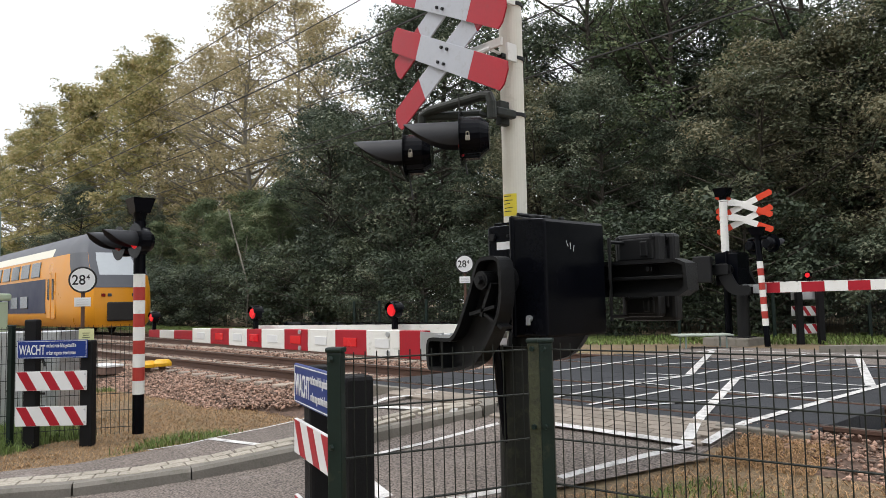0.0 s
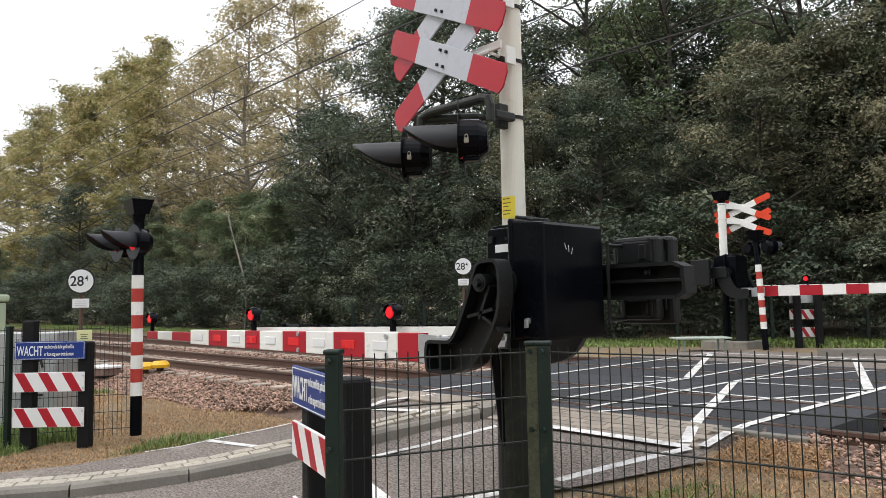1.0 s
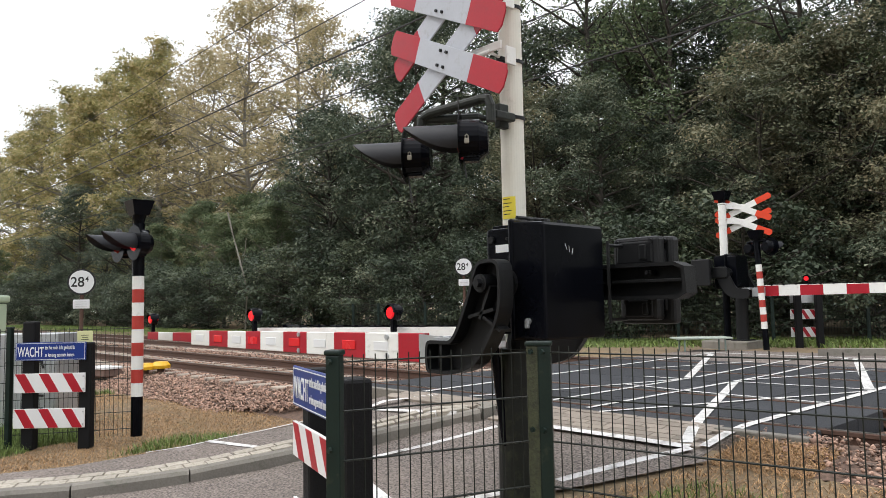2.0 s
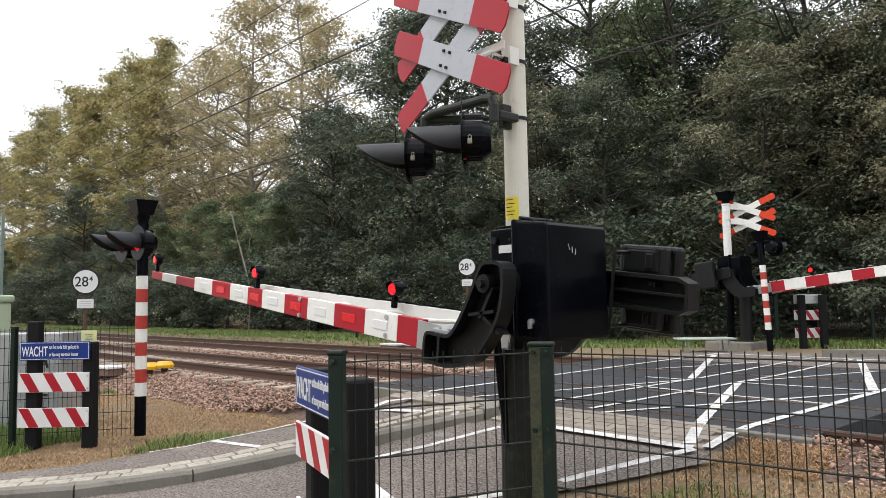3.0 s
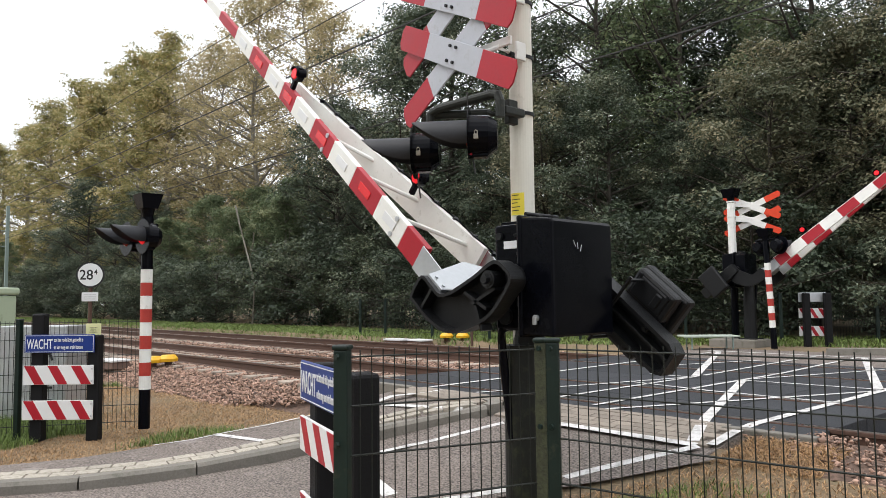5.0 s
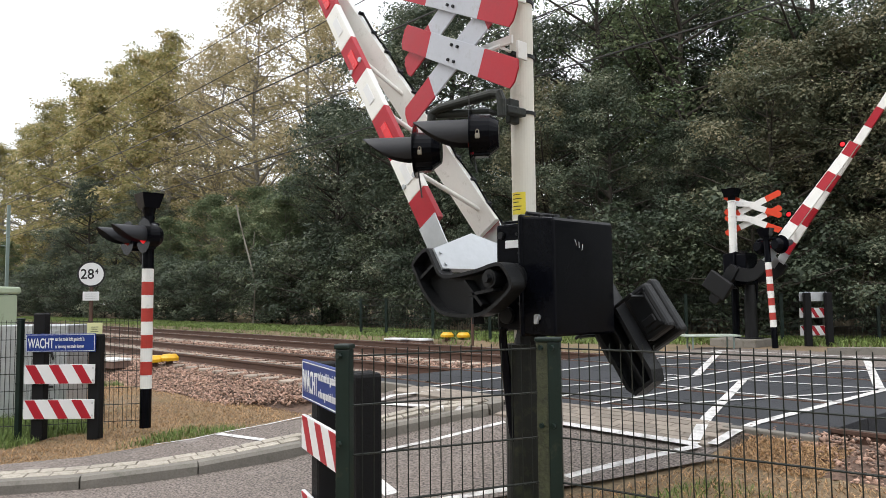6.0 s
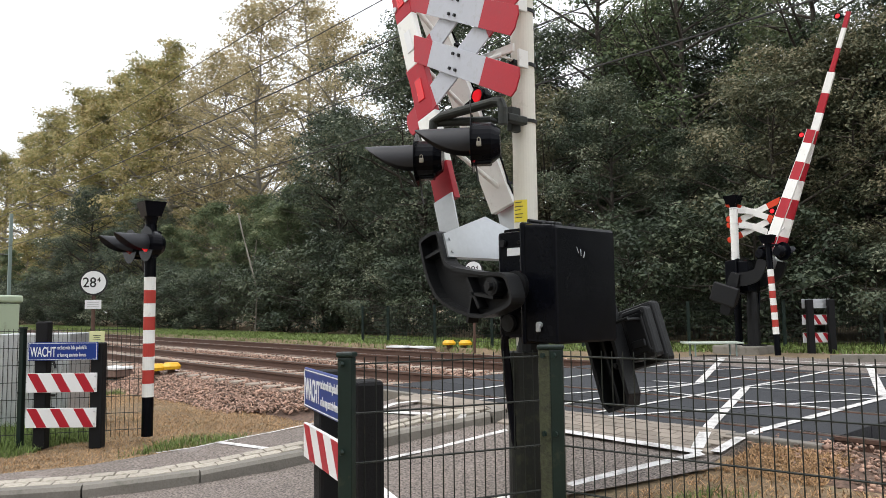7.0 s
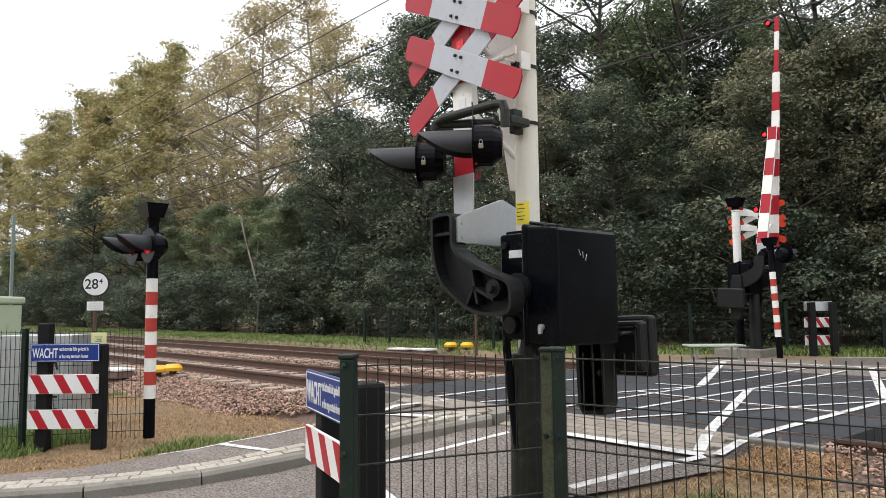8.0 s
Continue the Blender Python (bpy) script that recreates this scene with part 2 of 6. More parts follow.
TRAIN_YELLOW = mat("train_yellow_paint", (0.7, 0.29, 0.016), 0.32, vary=0.08, scale=1, bump=0.01, spec=0.3)
TRAIN_BLUE = mat("train_dark_blue_paint", (0.012, 0.02, 0.06), 0.4, vary=0.1, scale=1, bump=0.01, spec=0.2)
TRAIN_GREY = mat("train_grey_roof", (0.1, 0.105, 0.12), 0.5, vary=0.15, scale=1, bump=0.02, spec=0.25)
TRAIN_CREAM = mat("train_cream_band", (0.72, 0.7, 0.58), 0.4, vary=0.05, scale=1, bump=0.01)
TRAIN_GLASS = mat("tinted_train_glass", (0.05, 0.065, 0.08), 0.08, vary=0.05, bump=0, spec=0.8)
UNDERFRAME = mat("dirty_underframe", (0.02, 0.018, 0.017), 0.8, vary=0.2, bump=0.3)
MAST_GREEN = mat("grey_green_mast_paint", (0.2, 0.26, 0.24), 0.5, vary=0.1, bump=0.05)
PLATE_GREEN = mat("weathered_pale_green_plate", (0.36, 0.41, 0.36), 0.6, vary=0.15, bump=0.1, dirt=(0.2, 0.22, 0.16), dirt_amount=0.3)
CABLE = mat("dark_cable", (0.03, 0.03, 0.03), 0.6, vary=0.1, bump=0)
# the palest tone stands in for bright highlights on the leaves
LEAF_DARK = leafy("dark_oak_leaves", [(0.026, 0.041, 0.028), (0.055, 0.079, 0.05), (0.1, 0.125, 0.081), (0.29, 0.305, 0.21)], through_light=0.25)
LEAF_MID = leafy("mid_green_leaves", [(0.05, 0.075, 0.038), (0.1, 0.14, 0.068), (0.165, 0.205, 0.105), (0.29, 0.3, 0.17)], through_light=0.3)
LEAF_GOLD = leafy("yellowing_poplar_leaves", [(0.15, 0.16, 0.07), (0.27, 0.26, 0.11), (0.42, 0.36, 0.17), (0.55, 0.46, 0.26)], through_light=0.5)
LEAF_TAN = leafy("thin_tan_leaves", [(0.2, 0.18, 0.1), (0.34, 0.29, 0.16), (0.46, 0.39, 0.22), (0.58, 0.5, 0.32)], through_light=0.5)
LEAF_BROWN = leafy("browning_oak_leaves", [(0.05, 0.062, 0.038), (0.105, 0.118, 0.07), (0.18, 0.178, 0.11), (0.33, 0.29, 0.18)], through_light=0.3)
# oak leaf tones scaled darker, to paint in shade at the wood's foot
LEAF_SHADED = leafy("shade_darkened_undergrowth_leaves", [(0.016, 0.026, 0.016), (0.034, 0.05, 0.03), (0.062, 0.085, 0.048), (0.16, 0.18, 0.11)], through_light=0.2)
LOCK = mat("dull_brass", (0.25, 0.23, 0.19), 0.45, metal=0.6, vary=0.1, bump=0)

# ---- the ground and the railway ----
GZ_Y = [-60, 2.0, 3.2, 4.3, 5.3, 6.0, 12.6, 16, 60, 900]
GZ_Z = [-0.5, -0.5, -0.45, -0.32, -0.1, 0.0, 0.0, -0.02, -0.05, -0.05]


def gz(y):
    return float(np.interp(y, GZ_Y, GZ_Z))


def verge_z(x, y):
    """The verge behind the footpath stays low up to the toe of the ballast."""
    low = min(gz(y), float(np.interp(y, [2.0, 3.2, 5.2], [-0.5, -0.46, -0.42])))
    w = min(1.0, max(0.0, (-7.5 - x) / 0.9)) if y < 13.6 else 0.0
    return gz(y) * (1 - w) + low * w


def ground_z(x, y):
    """Soil under everything: low on the near side, a bed for the railway, level beyond."""
    base = verge_z(x, y) - 0.03
    if (5.9 if x > -3.2 else 5.6) < y < 13.6:
        base = min(base, -0.32)
    return base


def make_ground():
    xs = sorted(set([-900, -500, -300, -200, -150] + list(np.arange(-120, 40.1, 4.0)) + list(np.arange(-16, 2.1, 0.5)) + [80, 150, 300, 600, 900]))
    ys = sorted(set([-900, -500, -200, -100, -50, -20, -10] + list(np.arange(-6, 20, 0.5)) + list(np.arange(20, 80, 6)) + [120, 200, 400, 900]))
    bm = B()
    grid = [[bm.verts.new((x, y, ground_z(x, y) + (0.03 * noise.noise((x * 0.8, y * 0.8, 0)) if -20 < x < 5 and not 4.9 < y < 13.6 else 0))) for x in xs] for y in ys]
    for j in range(len(ys) - 1):
        for i in range(len(xs) - 1):
            bm.faces.new((grid[j][i], grid[j][i + 1], grid[j + 1][i + 1], grid[j + 1][i]))
    tagged(part("ground", bm, GROUND, smooth=True), "brown verge soil with sparse grass", "ground", kind="structure")


make_ground()

RAILS_Y = [6.44, 7.945, 10.44, 11.945]


def rail_profile():
    return [(-0.075, -0.17), (0.075, -0.17), (0.075, -0.155), (0.012, -0.14), (0.012, -0.045), (0.036, -0.035), (0.036, -0.006), (0.03, 0.0), (-0.03, 0.0), (-0.036, -0.006), (-0.036, -0.035), (-0.012, -0.045), (-0.012, -0.14), (-0.075, -0.155)]


def make_rails():
    for i, y in enumerate(RAILS_Y):
        rail = thing("rail", "rusty steel rail with a worn bright running top", "rail", group="railway rails", kind="structure")
        bm = B()
        ring0 = [bm.verts.new((-620, y + a, b)) for a, b in rail_profile()]
        ring1 = [bm.verts.new((260, y + a, b)) for a, b in rail_profile()]
        n = len(ring0)
        for k in range(n):
            bm.faces.new((ring0[k], ring0[(k + 1) % n], ring1[(k + 1) % n], ring1[k]))
        part("rail_body", bm, RAIL, rail)
        bm = B()
        box(bm, -180, y, 0.001, 880, 0.052, 0.004)
        part("running_surface", bm, RAIL_TOP, rail, "bright worn running surface")


make_rails()


def make_sleepers():
    for side, cy in enumerate((7.19, 11.19)):
        track = thing("sleepers", "row of weathered concrete sleepers", "sleeper", kind="structure")
        bm = B()
        box(bm, 0, cy, -0.24, 0.26, 2.5, 0.16, 0.02)
        first = part("sleeper", bm, SLEEPER, track)
        first.location.x = -2.0
        for k in range(1, 100):
            x = -2.0 - 0.6 * k
            o = new("sleeper", first.data)
            o.parent = track
            o.location.x = x
        for k in range(1, 12):
            o = new("sleeper", first.data)
            o.parent = track
            o.location.x = -2.0 + 0.6 * k


make_sleepers()


def make_ballast_bed():
    """The stone bed: a low bank under both tracks, with sloping shoulders."""
    bm = B()
    left = [(4.7, -0.55), (5.15, -0.46), (5.7, -0.29), (6.1, -0.2), (8.7, -0.2), (9.2, -0.17), (9.8, -0.2), (12.6, -0.2), (13.2, -0.22), (14.0, -0.12), (14.4, -0.06)]
    right = [(4.95, -0.45), (5.1, -0.4), (5.3, -0.26), (5.75, -0.2)] + left[4:]
    xs = [-620, -200, -120, -80] + list(np.arange(-60, -8.9, 0.4)) + [-8.4]
    for prof, seg in ((left, xs), (right, [-2.35] + list(np.arange(-2, 8, 0.4)) + [20, 60, 260])):
        rows = []
        for x in seg:
            near = -60 < x < 8
            lift = 0.17 if x > -3 else 0.0
            rows.append([bm.verts.new((x, y + (0.18 * noise.noise((x * 0.7, y, 3)) if near and y < 5 else 0), z + (lift if 4.4 < y < 6.2 else 0) + (0.012 * noise.noise((x * 2, y * 2, 0)) - 0.035 if near else -0.02))) for y, z in prof])
        for a, b in zip(rows, rows[1:]):
            for k in range(len(prof) - 1):
                bm.faces.new((a[k], b[k], b[k + 1], a[k + 1]))
    tagged(part("ballast_bed", bm, EARTH_BALLAST, smooth=True), "brown crushed-stone ballast bank under the tracks", "ballast", kind="structure")


make_ballast_bed()


# ---- road, paths, crossing ----
KERB = [(-9.6, -3.0), (-8.3, -0.6), (-7.2, 1.3), (-6.62, 2.4), (-6.44, 3.16), (-6.27, 3.76), (-5.97, 4.45), (-5.74, 4.85), (-5.5, 5.17), (-5.4, 5.45)]


def make_road():
    bm = B()
    right = [(-2.75, 5.25), (-3.3, 4.6), (-3.75, 4.05), (-4.2, 3.4), (-4.9, 2.2), (-5.8, 0.4), (-7.4, -3.0)]
    left = [(-5.45, 5.25), (-5.72, 4.85), (-5.95, 4.45), (-6.32, 3.5), (-6.6, 2.4), (-7.4, 0.8), (-9.5, -3.0)]
    rows = []
    for (xr, yr), (xl, yl) in zip(right, left):
        row = []
        for k in range(9):
            x, y = xr + (xl - xr) * k / 8, yr + (yl - yr) * k / 8
            row.append(bm.verts.new((x, y, gz(y))))
        rows.append(row)
    for a, b in zip(rows, rows[1:]):
        for k in range(8):
            bm.faces.new((a[k], a[k + 1], b[k + 1], b[k]))
    tagged(part("road", bm, ASPHALT, smooth=True), "worn grey asphalt road with pale chippings", "road", kind="structure")
    # paving field under the pavers, and the road beyond the tracks
    bm = B()
    slab(bm, [(-5.5, 5.25), (-2.9, 5.25), (-2.9, 6.02), (-5.5, 6.02)], -0.3, lambda x, y: gz(y) - 0.02)
    slab(bm, [(-8.2, 12.35), (-2.6, 12.35), (-2.6, 15.2), (-8.2, 15.2)], -0.3, -0.012)
    tagged(part("road_bed", bm, ASPHALT), "asphalt beside the crossing panels", "road", kind="structure")
    bm = B()
    slab(bm, [(-5.6, 15.2), (-2.6, 15.2), (2.0, 24), (9, 34), (5, 38), (-2.0, 26)], -0.3, -0.014)
    tagged(part("far_road", bm, ASPHALT), "asphalt road beyond the railway", "road", kind="structure")


make_road()


def path_z(y):
    return max(gz(y), min(gz(y) + 0.11, 0.0)) if y < 6 else 0.0


def make_path():
    bm = B()
    back = [(-11.2, -3.0), (-9.2, 0.0), (-7.9, 1.6), (-7.68, 2.22), (-7.6, 3.02), (-7.46, 3.56), (-7.2, 4.35), (-7.1, 5.0), (-7.3, 6.0)]
    front = [(-9.55, -3.0), (-8.1, -0.6), (-7.28, 1.3), (-6.68, 2.4), (-6.5, 3.16), (-6.33, 3.76), (-6.03, 4.45), (-5.7, 4.95), (-5.5, 6.0)]
    rows = []
    for p, q in zip(back, front):
        rows.append([bm.verts.new((p[0] + (q[0] - p[0]) * k / 5, p[1] + (q[1] - p[1]) * k / 5, path_z(p[1] + (q[1] - p[1]) * k / 5) - 0.012)) for k in range(6)])
    for a, b in zip(rows, rows[1:]):
        for k in range(5):
            bm.faces.new((a[k + 1], a[k], b[k], b[k + 1]))
    tagged(part("footpath", bm, ASPHALT, smooth=True), "raised grey asphalt footpath behind the kerb", "path", kind="structure")


make_path()


def along(points, step):
    """Evenly spaced places and directions along a broken line."""
    pts = [Vector((*p, 0)) for p in points]
    out, left = [], 0.0
    for a, b in zip(pts, pts[1:]):
        d = (b - a).normalized()
        ln = (b - a).length
        s = left
        while s < ln:
            out.append((a + d * s, d))
            s += step
        left = s - ln
    return out


def make_kerb():
    kerb = thing("kerb", "weathered grey concrete kerb of long blocks", "kerb", kind="structure")
    spots = [p for p, d in along(KERB, 0.95)] + [Vector((*KERB[-1], 0))]
    for p, q in zip(spots, spots[1:]):
        d = (q - p).normalized()
        q = q - d * 0.005
        bm = B()
        t = Vector((-d.y, d.x, 0)) * 0.07
        zs = [path_z(p.y), path_z(q.y)]
        vs = []
        for (c, zt) in ((p, zs[0]), (q, zs[1])):
            vs.append([bm.verts.new((c + t * s).to_tuple()[:2] + (z,)) for s, z in ((-1.1, gz(c.y) - 0.2), (-1.1, zt - 0.03), (-0.7, zt), (1, zt), (1, gz(c.y) - 0.2))])
        for k in range(5):
            bm.faces.new((vs[0][k], vs[0][(k + 1) % 5], vs[1][(k + 1) % 5], vs[1][k]))
        bm.faces.new(vs[0][::-1])
        bm.faces.new(vs[1])
        bmesh.ops.recalc_face_normals(bm, faces=bm.faces)
        part("kerb_block", bm, CONCRETE, kerb)
    # rounded nose at the crossing
    bm = B()
    arc = [(-5.33, 5.44), (-5.34, 5.58), (-5.4, 5.7), (-5.5, 5.78), (-5.66, 5.84), (-5.7, 5.71), (-5.58, 5.66), (-5.5, 5.58), (-5.47, 5.47)]
    slab(bm, arc, -0.4, 0.01)
    part("kerb_nose", bm, CONCRETE, kerb)


make_kerb()


def make_edge_pavers():
    row = thing("edge_pavers", "row of pale square edge pavers along the kerb", "pavers", kind="structure")
    bm = B()
    box(bm, 0, 0, 0, 0.19, 0.145, 0.06, 0.008)
    me = bpy.data.meshes.new("paver")
    bm.to_mesh(me)
    bm.free()
    me.materials.append(PALE_PAVE)
    for p, d in along(KERB[1:], 0.2):
        n = Vector((-d.y, d.x, 0))
        for j in range(2):
            c = p + n * (0.155 + 0.15 * j) + d * (0.07 * j)
            o = new("paver", me)
            o.parent = row
            o.matrix_basis = Matrix.Translation((c.x, c.y, path_z(c.y) - 0.026 + random.uniform(-0.003, 0.003))) @ Euler((0, -math.atan2(path_z(c.y + 0.1) - path_z(c.y - 0.1), 0.2) * d.y, math.atan2(d.y, d.x) + random.uniform(-0.02, 0.02))).to_matrix().to_4x4()


def make_brick_paving():
    field = thing("brick_paving", "grey-brown brick paving before the crossing panels", "paving", kind="structure")
    bm = B()
    box(bm, 0, 0, 0, 0.205, 0.098, 0.06, 0.006)
    me = bpy.data.meshes.new("brick")
    bm.to_mesh(me)
    bm.free()
    me.materials.append(BRICK_PAVE)
    for j in range(8):
        y = 5.3 + 0.104 * j
        slope = math.atan2(gz(y + 0.05) - gz(y - 0.05), 0.1)
        for i in range(12):
            x = -2.98 - 0.211 * (i + (0.5 if j % 2 else 0)) - 0.1
            if x < -5.2 or y < 5.48:
                continue
            o = new("brick", me)
            o.parent = field
            o.matrix_basis = Matrix.Translation((x, y, gz(y) - 0.03 + random.uniform(-0.003, 0.003))) @ Euler((slope, 0, random.uniform(-0.015, 0.015))).to_matrix().to_4x4()
        for i in range(10):
            x = -5.62 - 0.211 * (i + (0.5 if j % 2 else 0))
            if y < 5.6 or x < -7.2:
                continue
            o = new("brick", me)
            o.parent = field
            o.matrix_basis = Matrix.Translation((x, y, path_z(y) - 0.03)) @ Euler((slope, 0, 0)).to_matrix().to_4x4()


def make_crossing():
    deck = thing("crossing_deck", "dark rubber level crossing panels flush with the rails", "crossing", kind="structure")
    bands = [(6.02, 6.37), (6.53, 7.19), (7.2, 7.86), (8.03, 9.19), (9.2, 10.36), (10.53, 11.19), (11.2, 11.86), (12.03, 12.4)]
    for y0, y1 in bands:
        x = -8.4
        while x < -2.5:
            x1 = min(x + 1.2, -2.36)
            bm = B()
            box(bm, (x + x1) / 2, (y0 + y1) / 2, -0.155, x1 - x - 0.008, y1 - y0 - 0.006, 0.3, 0.006)
            part("panel", bm, SLAB_DARK, deck)
            x = x1
    edge = thing("crossing_edge_beam", "pale concrete beam along the edge of the deck", "edge beam", kind="structure")
    bm = B()
    box(bm, -2.72, 5.965, -0.14, 0.76, 0.1, 0.28, 0.012)
    part("beam", bm, CONCRETE, edge)
    bm = B()
    box(bm, -7.75, 5.96, -0.14, 1.1, 0.1, 0.3, 0.01)
    part("beam", bm, CONCRETE, edge)


def on_road(x, y):
    return y > 6 or x > np.interp(y, [k[1] for k in KERB], [k[0] for k in KERB])


def stripe(a, b, width, name="road_marking"):
    a, b = Vector((*a, 0)), Vector((*b, 0))
    d = (b - a).normalized()
    n = Vector((-d.y, d.x, 0)) * width / 2
    steps = max(1, int((b - a).length / 0.35))
    bm = B()
    prev = None
    for k in range(steps + 1):
        p = a + (b - a) * k / steps
        row = []
        for s in (-1, 1):
            q = p + n * s
            row.append(bm.verts.new((q.x, q.y, (gz(q.y) if on_road(q.x, q.y) else path_z(q.y) - 0.008) + 0.005)))
        if prev:
            bm.faces.new((prev[0], row[0], row[1], prev[1]))
        prev = row
    bmesh.ops.recalc_face_normals(bm, faces=bm.faces)
    ob = part(name, bm, ROADPAINT)
    tagged(ob, "white painted road marking line", "road marking", kind="structure")
    return ob


def make_markings():
    thin = 0.06
    for a, b, w in [
        ((-2.95, 5.47), (-2.95, 14.2), 0.09), ((-3.05, 5.42), (-4.95, 5.45), 0.09), ((-3.02, 5.4), (-3.52, 4.66), 0.085), ((-3.52, 4.66), (-4.3, 3.4), 0.085), ((-4.3, 3.4), (-5.9, 0.6), 0.09),
        ((-4.97, 5.26), (-5.32, 4.64), 0.07), ((-5.32, 4.64), (-5.62, 4.12), 0.07),
        ((-3.12, 5.5), (-4.59, 9.38), 0.1), ((-5.3, 9.45), (-7.3, 13.95), 0.11), ((-4.7, 14.1), (-3.0, 9.4), 0.11),
        ((-5.25, 6.2), (-5.25, 9.4), thin), ((-5.25, 9.6), (-5.5, 14.1), thin), ((-4.6, 6.2), (-4.6, 10.6), thin), ((-4.6, 10.6), (-4.84, 14.15), thin),
        ((-5.9, 9.28), (-5.3, 9.28), thin), ((-5.5, 8.25), (-4.35, 8.05), thin), ((-4.35, 8.05), (-2.9, 8.0), thin), ((-4.56, 9.35), (-3.0, 9.45), thin),
        ((-4.57, 9.58), (-3.75, 12.0), thin), ((-4.35, 6.05), (-2.98, 9.25), thin), ((-5.65, 7.9), (-5.27, 9.24), thin), ((-6.5, 10.5), (-5.8, 12.5), thin),
        ((-7.0, 6.1), (-7.4, 14.2), 0.08), ((-7.7, 14.3), (-3.0, 14.2), 0.12), ((-6.2, 6.1), (-5.6, 8.0), thin),
        ((-7.5, 3.5), (-6.6, 3.66), 0.07), ((-7.62, 2.9), (-7.45, 3.6), 0.03), ((-7.45, 3.6), (-7.15, 4.45), 0.035), ((-6.75, 4.9), (-6.65, 6.0), 0.1), ((-6.6, 5.0), (-5.5, 5.2), 0.07),
        ((-5.0, 3.7), (-4.55, 3.55), 0.12),
    ]:
        stripe(a, b, w)


make_crossing()
make_markings()

# ---- level crossing barriers ----
STRIPES = [0.83, 1.14, 1.58, 2.04, 2.49, 2.91, 3.36, 3.67, 4.08, 4.53, 5.01, 5.55, 6.00, 6.36]


def boom_half_height(d):
    return (0.112 - 0.038 * (d - 0.7) / 5.4) * (0.66 if d >= 5.01 else 1.0)


def smooth_loop(pts, per=4):
    out = []
    n = len(pts)
    for k in range(n):
        p0, p1, p2, p3 = (np.array(pts[(k + d) % n]) for d in (-1, 0, 1, 2))
        for s in range(per):
            f = s / per
            out.append(tuple(0.5 * (2 * p1 + (p2 - p0) * f + (2 * p0 - 5 * p1 + 4 * p2 - p3) * f * f + (3 * p1 - p0 - 3 * p2 + p3) * f ** 3)))
    return out


def rim(bm, loop, width, y0, y1):
    """A raised edge along a closed outline, between two depths."""
    n = len(loop)
    inner = []
    for k in range(n):
        a, b = np.array(loop[k - 1]), np.array(loop[(k + 1) % n])
        d = (b - a) / (np.linalg.norm(b - a) + 1e-9)
        nrm = np.array([-d[1], d[0]])
        area = sum(loop[i][0] * loop[(i + 1) % n][1] - loop[(i + 1) % n][0] * loop[i][1] for i in range(n))
        inner.append(np.array(loop[k]) + nrm * width * (1 if area > 0 else -1))
    vs = [[bm.verts.new((p[0], y, p[1])) for p in lp] for lp, y in ((loop, y0), (inner, y0), (inner, y1), (loop, y1))]
    fs = []
    for r in range(4):
        for k in range(n):
            fs.append(bm.faces.new((vs[r][k], vs[r][(k + 1) % n], vs[(r + 1) % 4][(k + 1) % n], vs[(r + 1) % 4][k])))
    bmesh.ops.recalc_face_normals(bm, faces=fs)


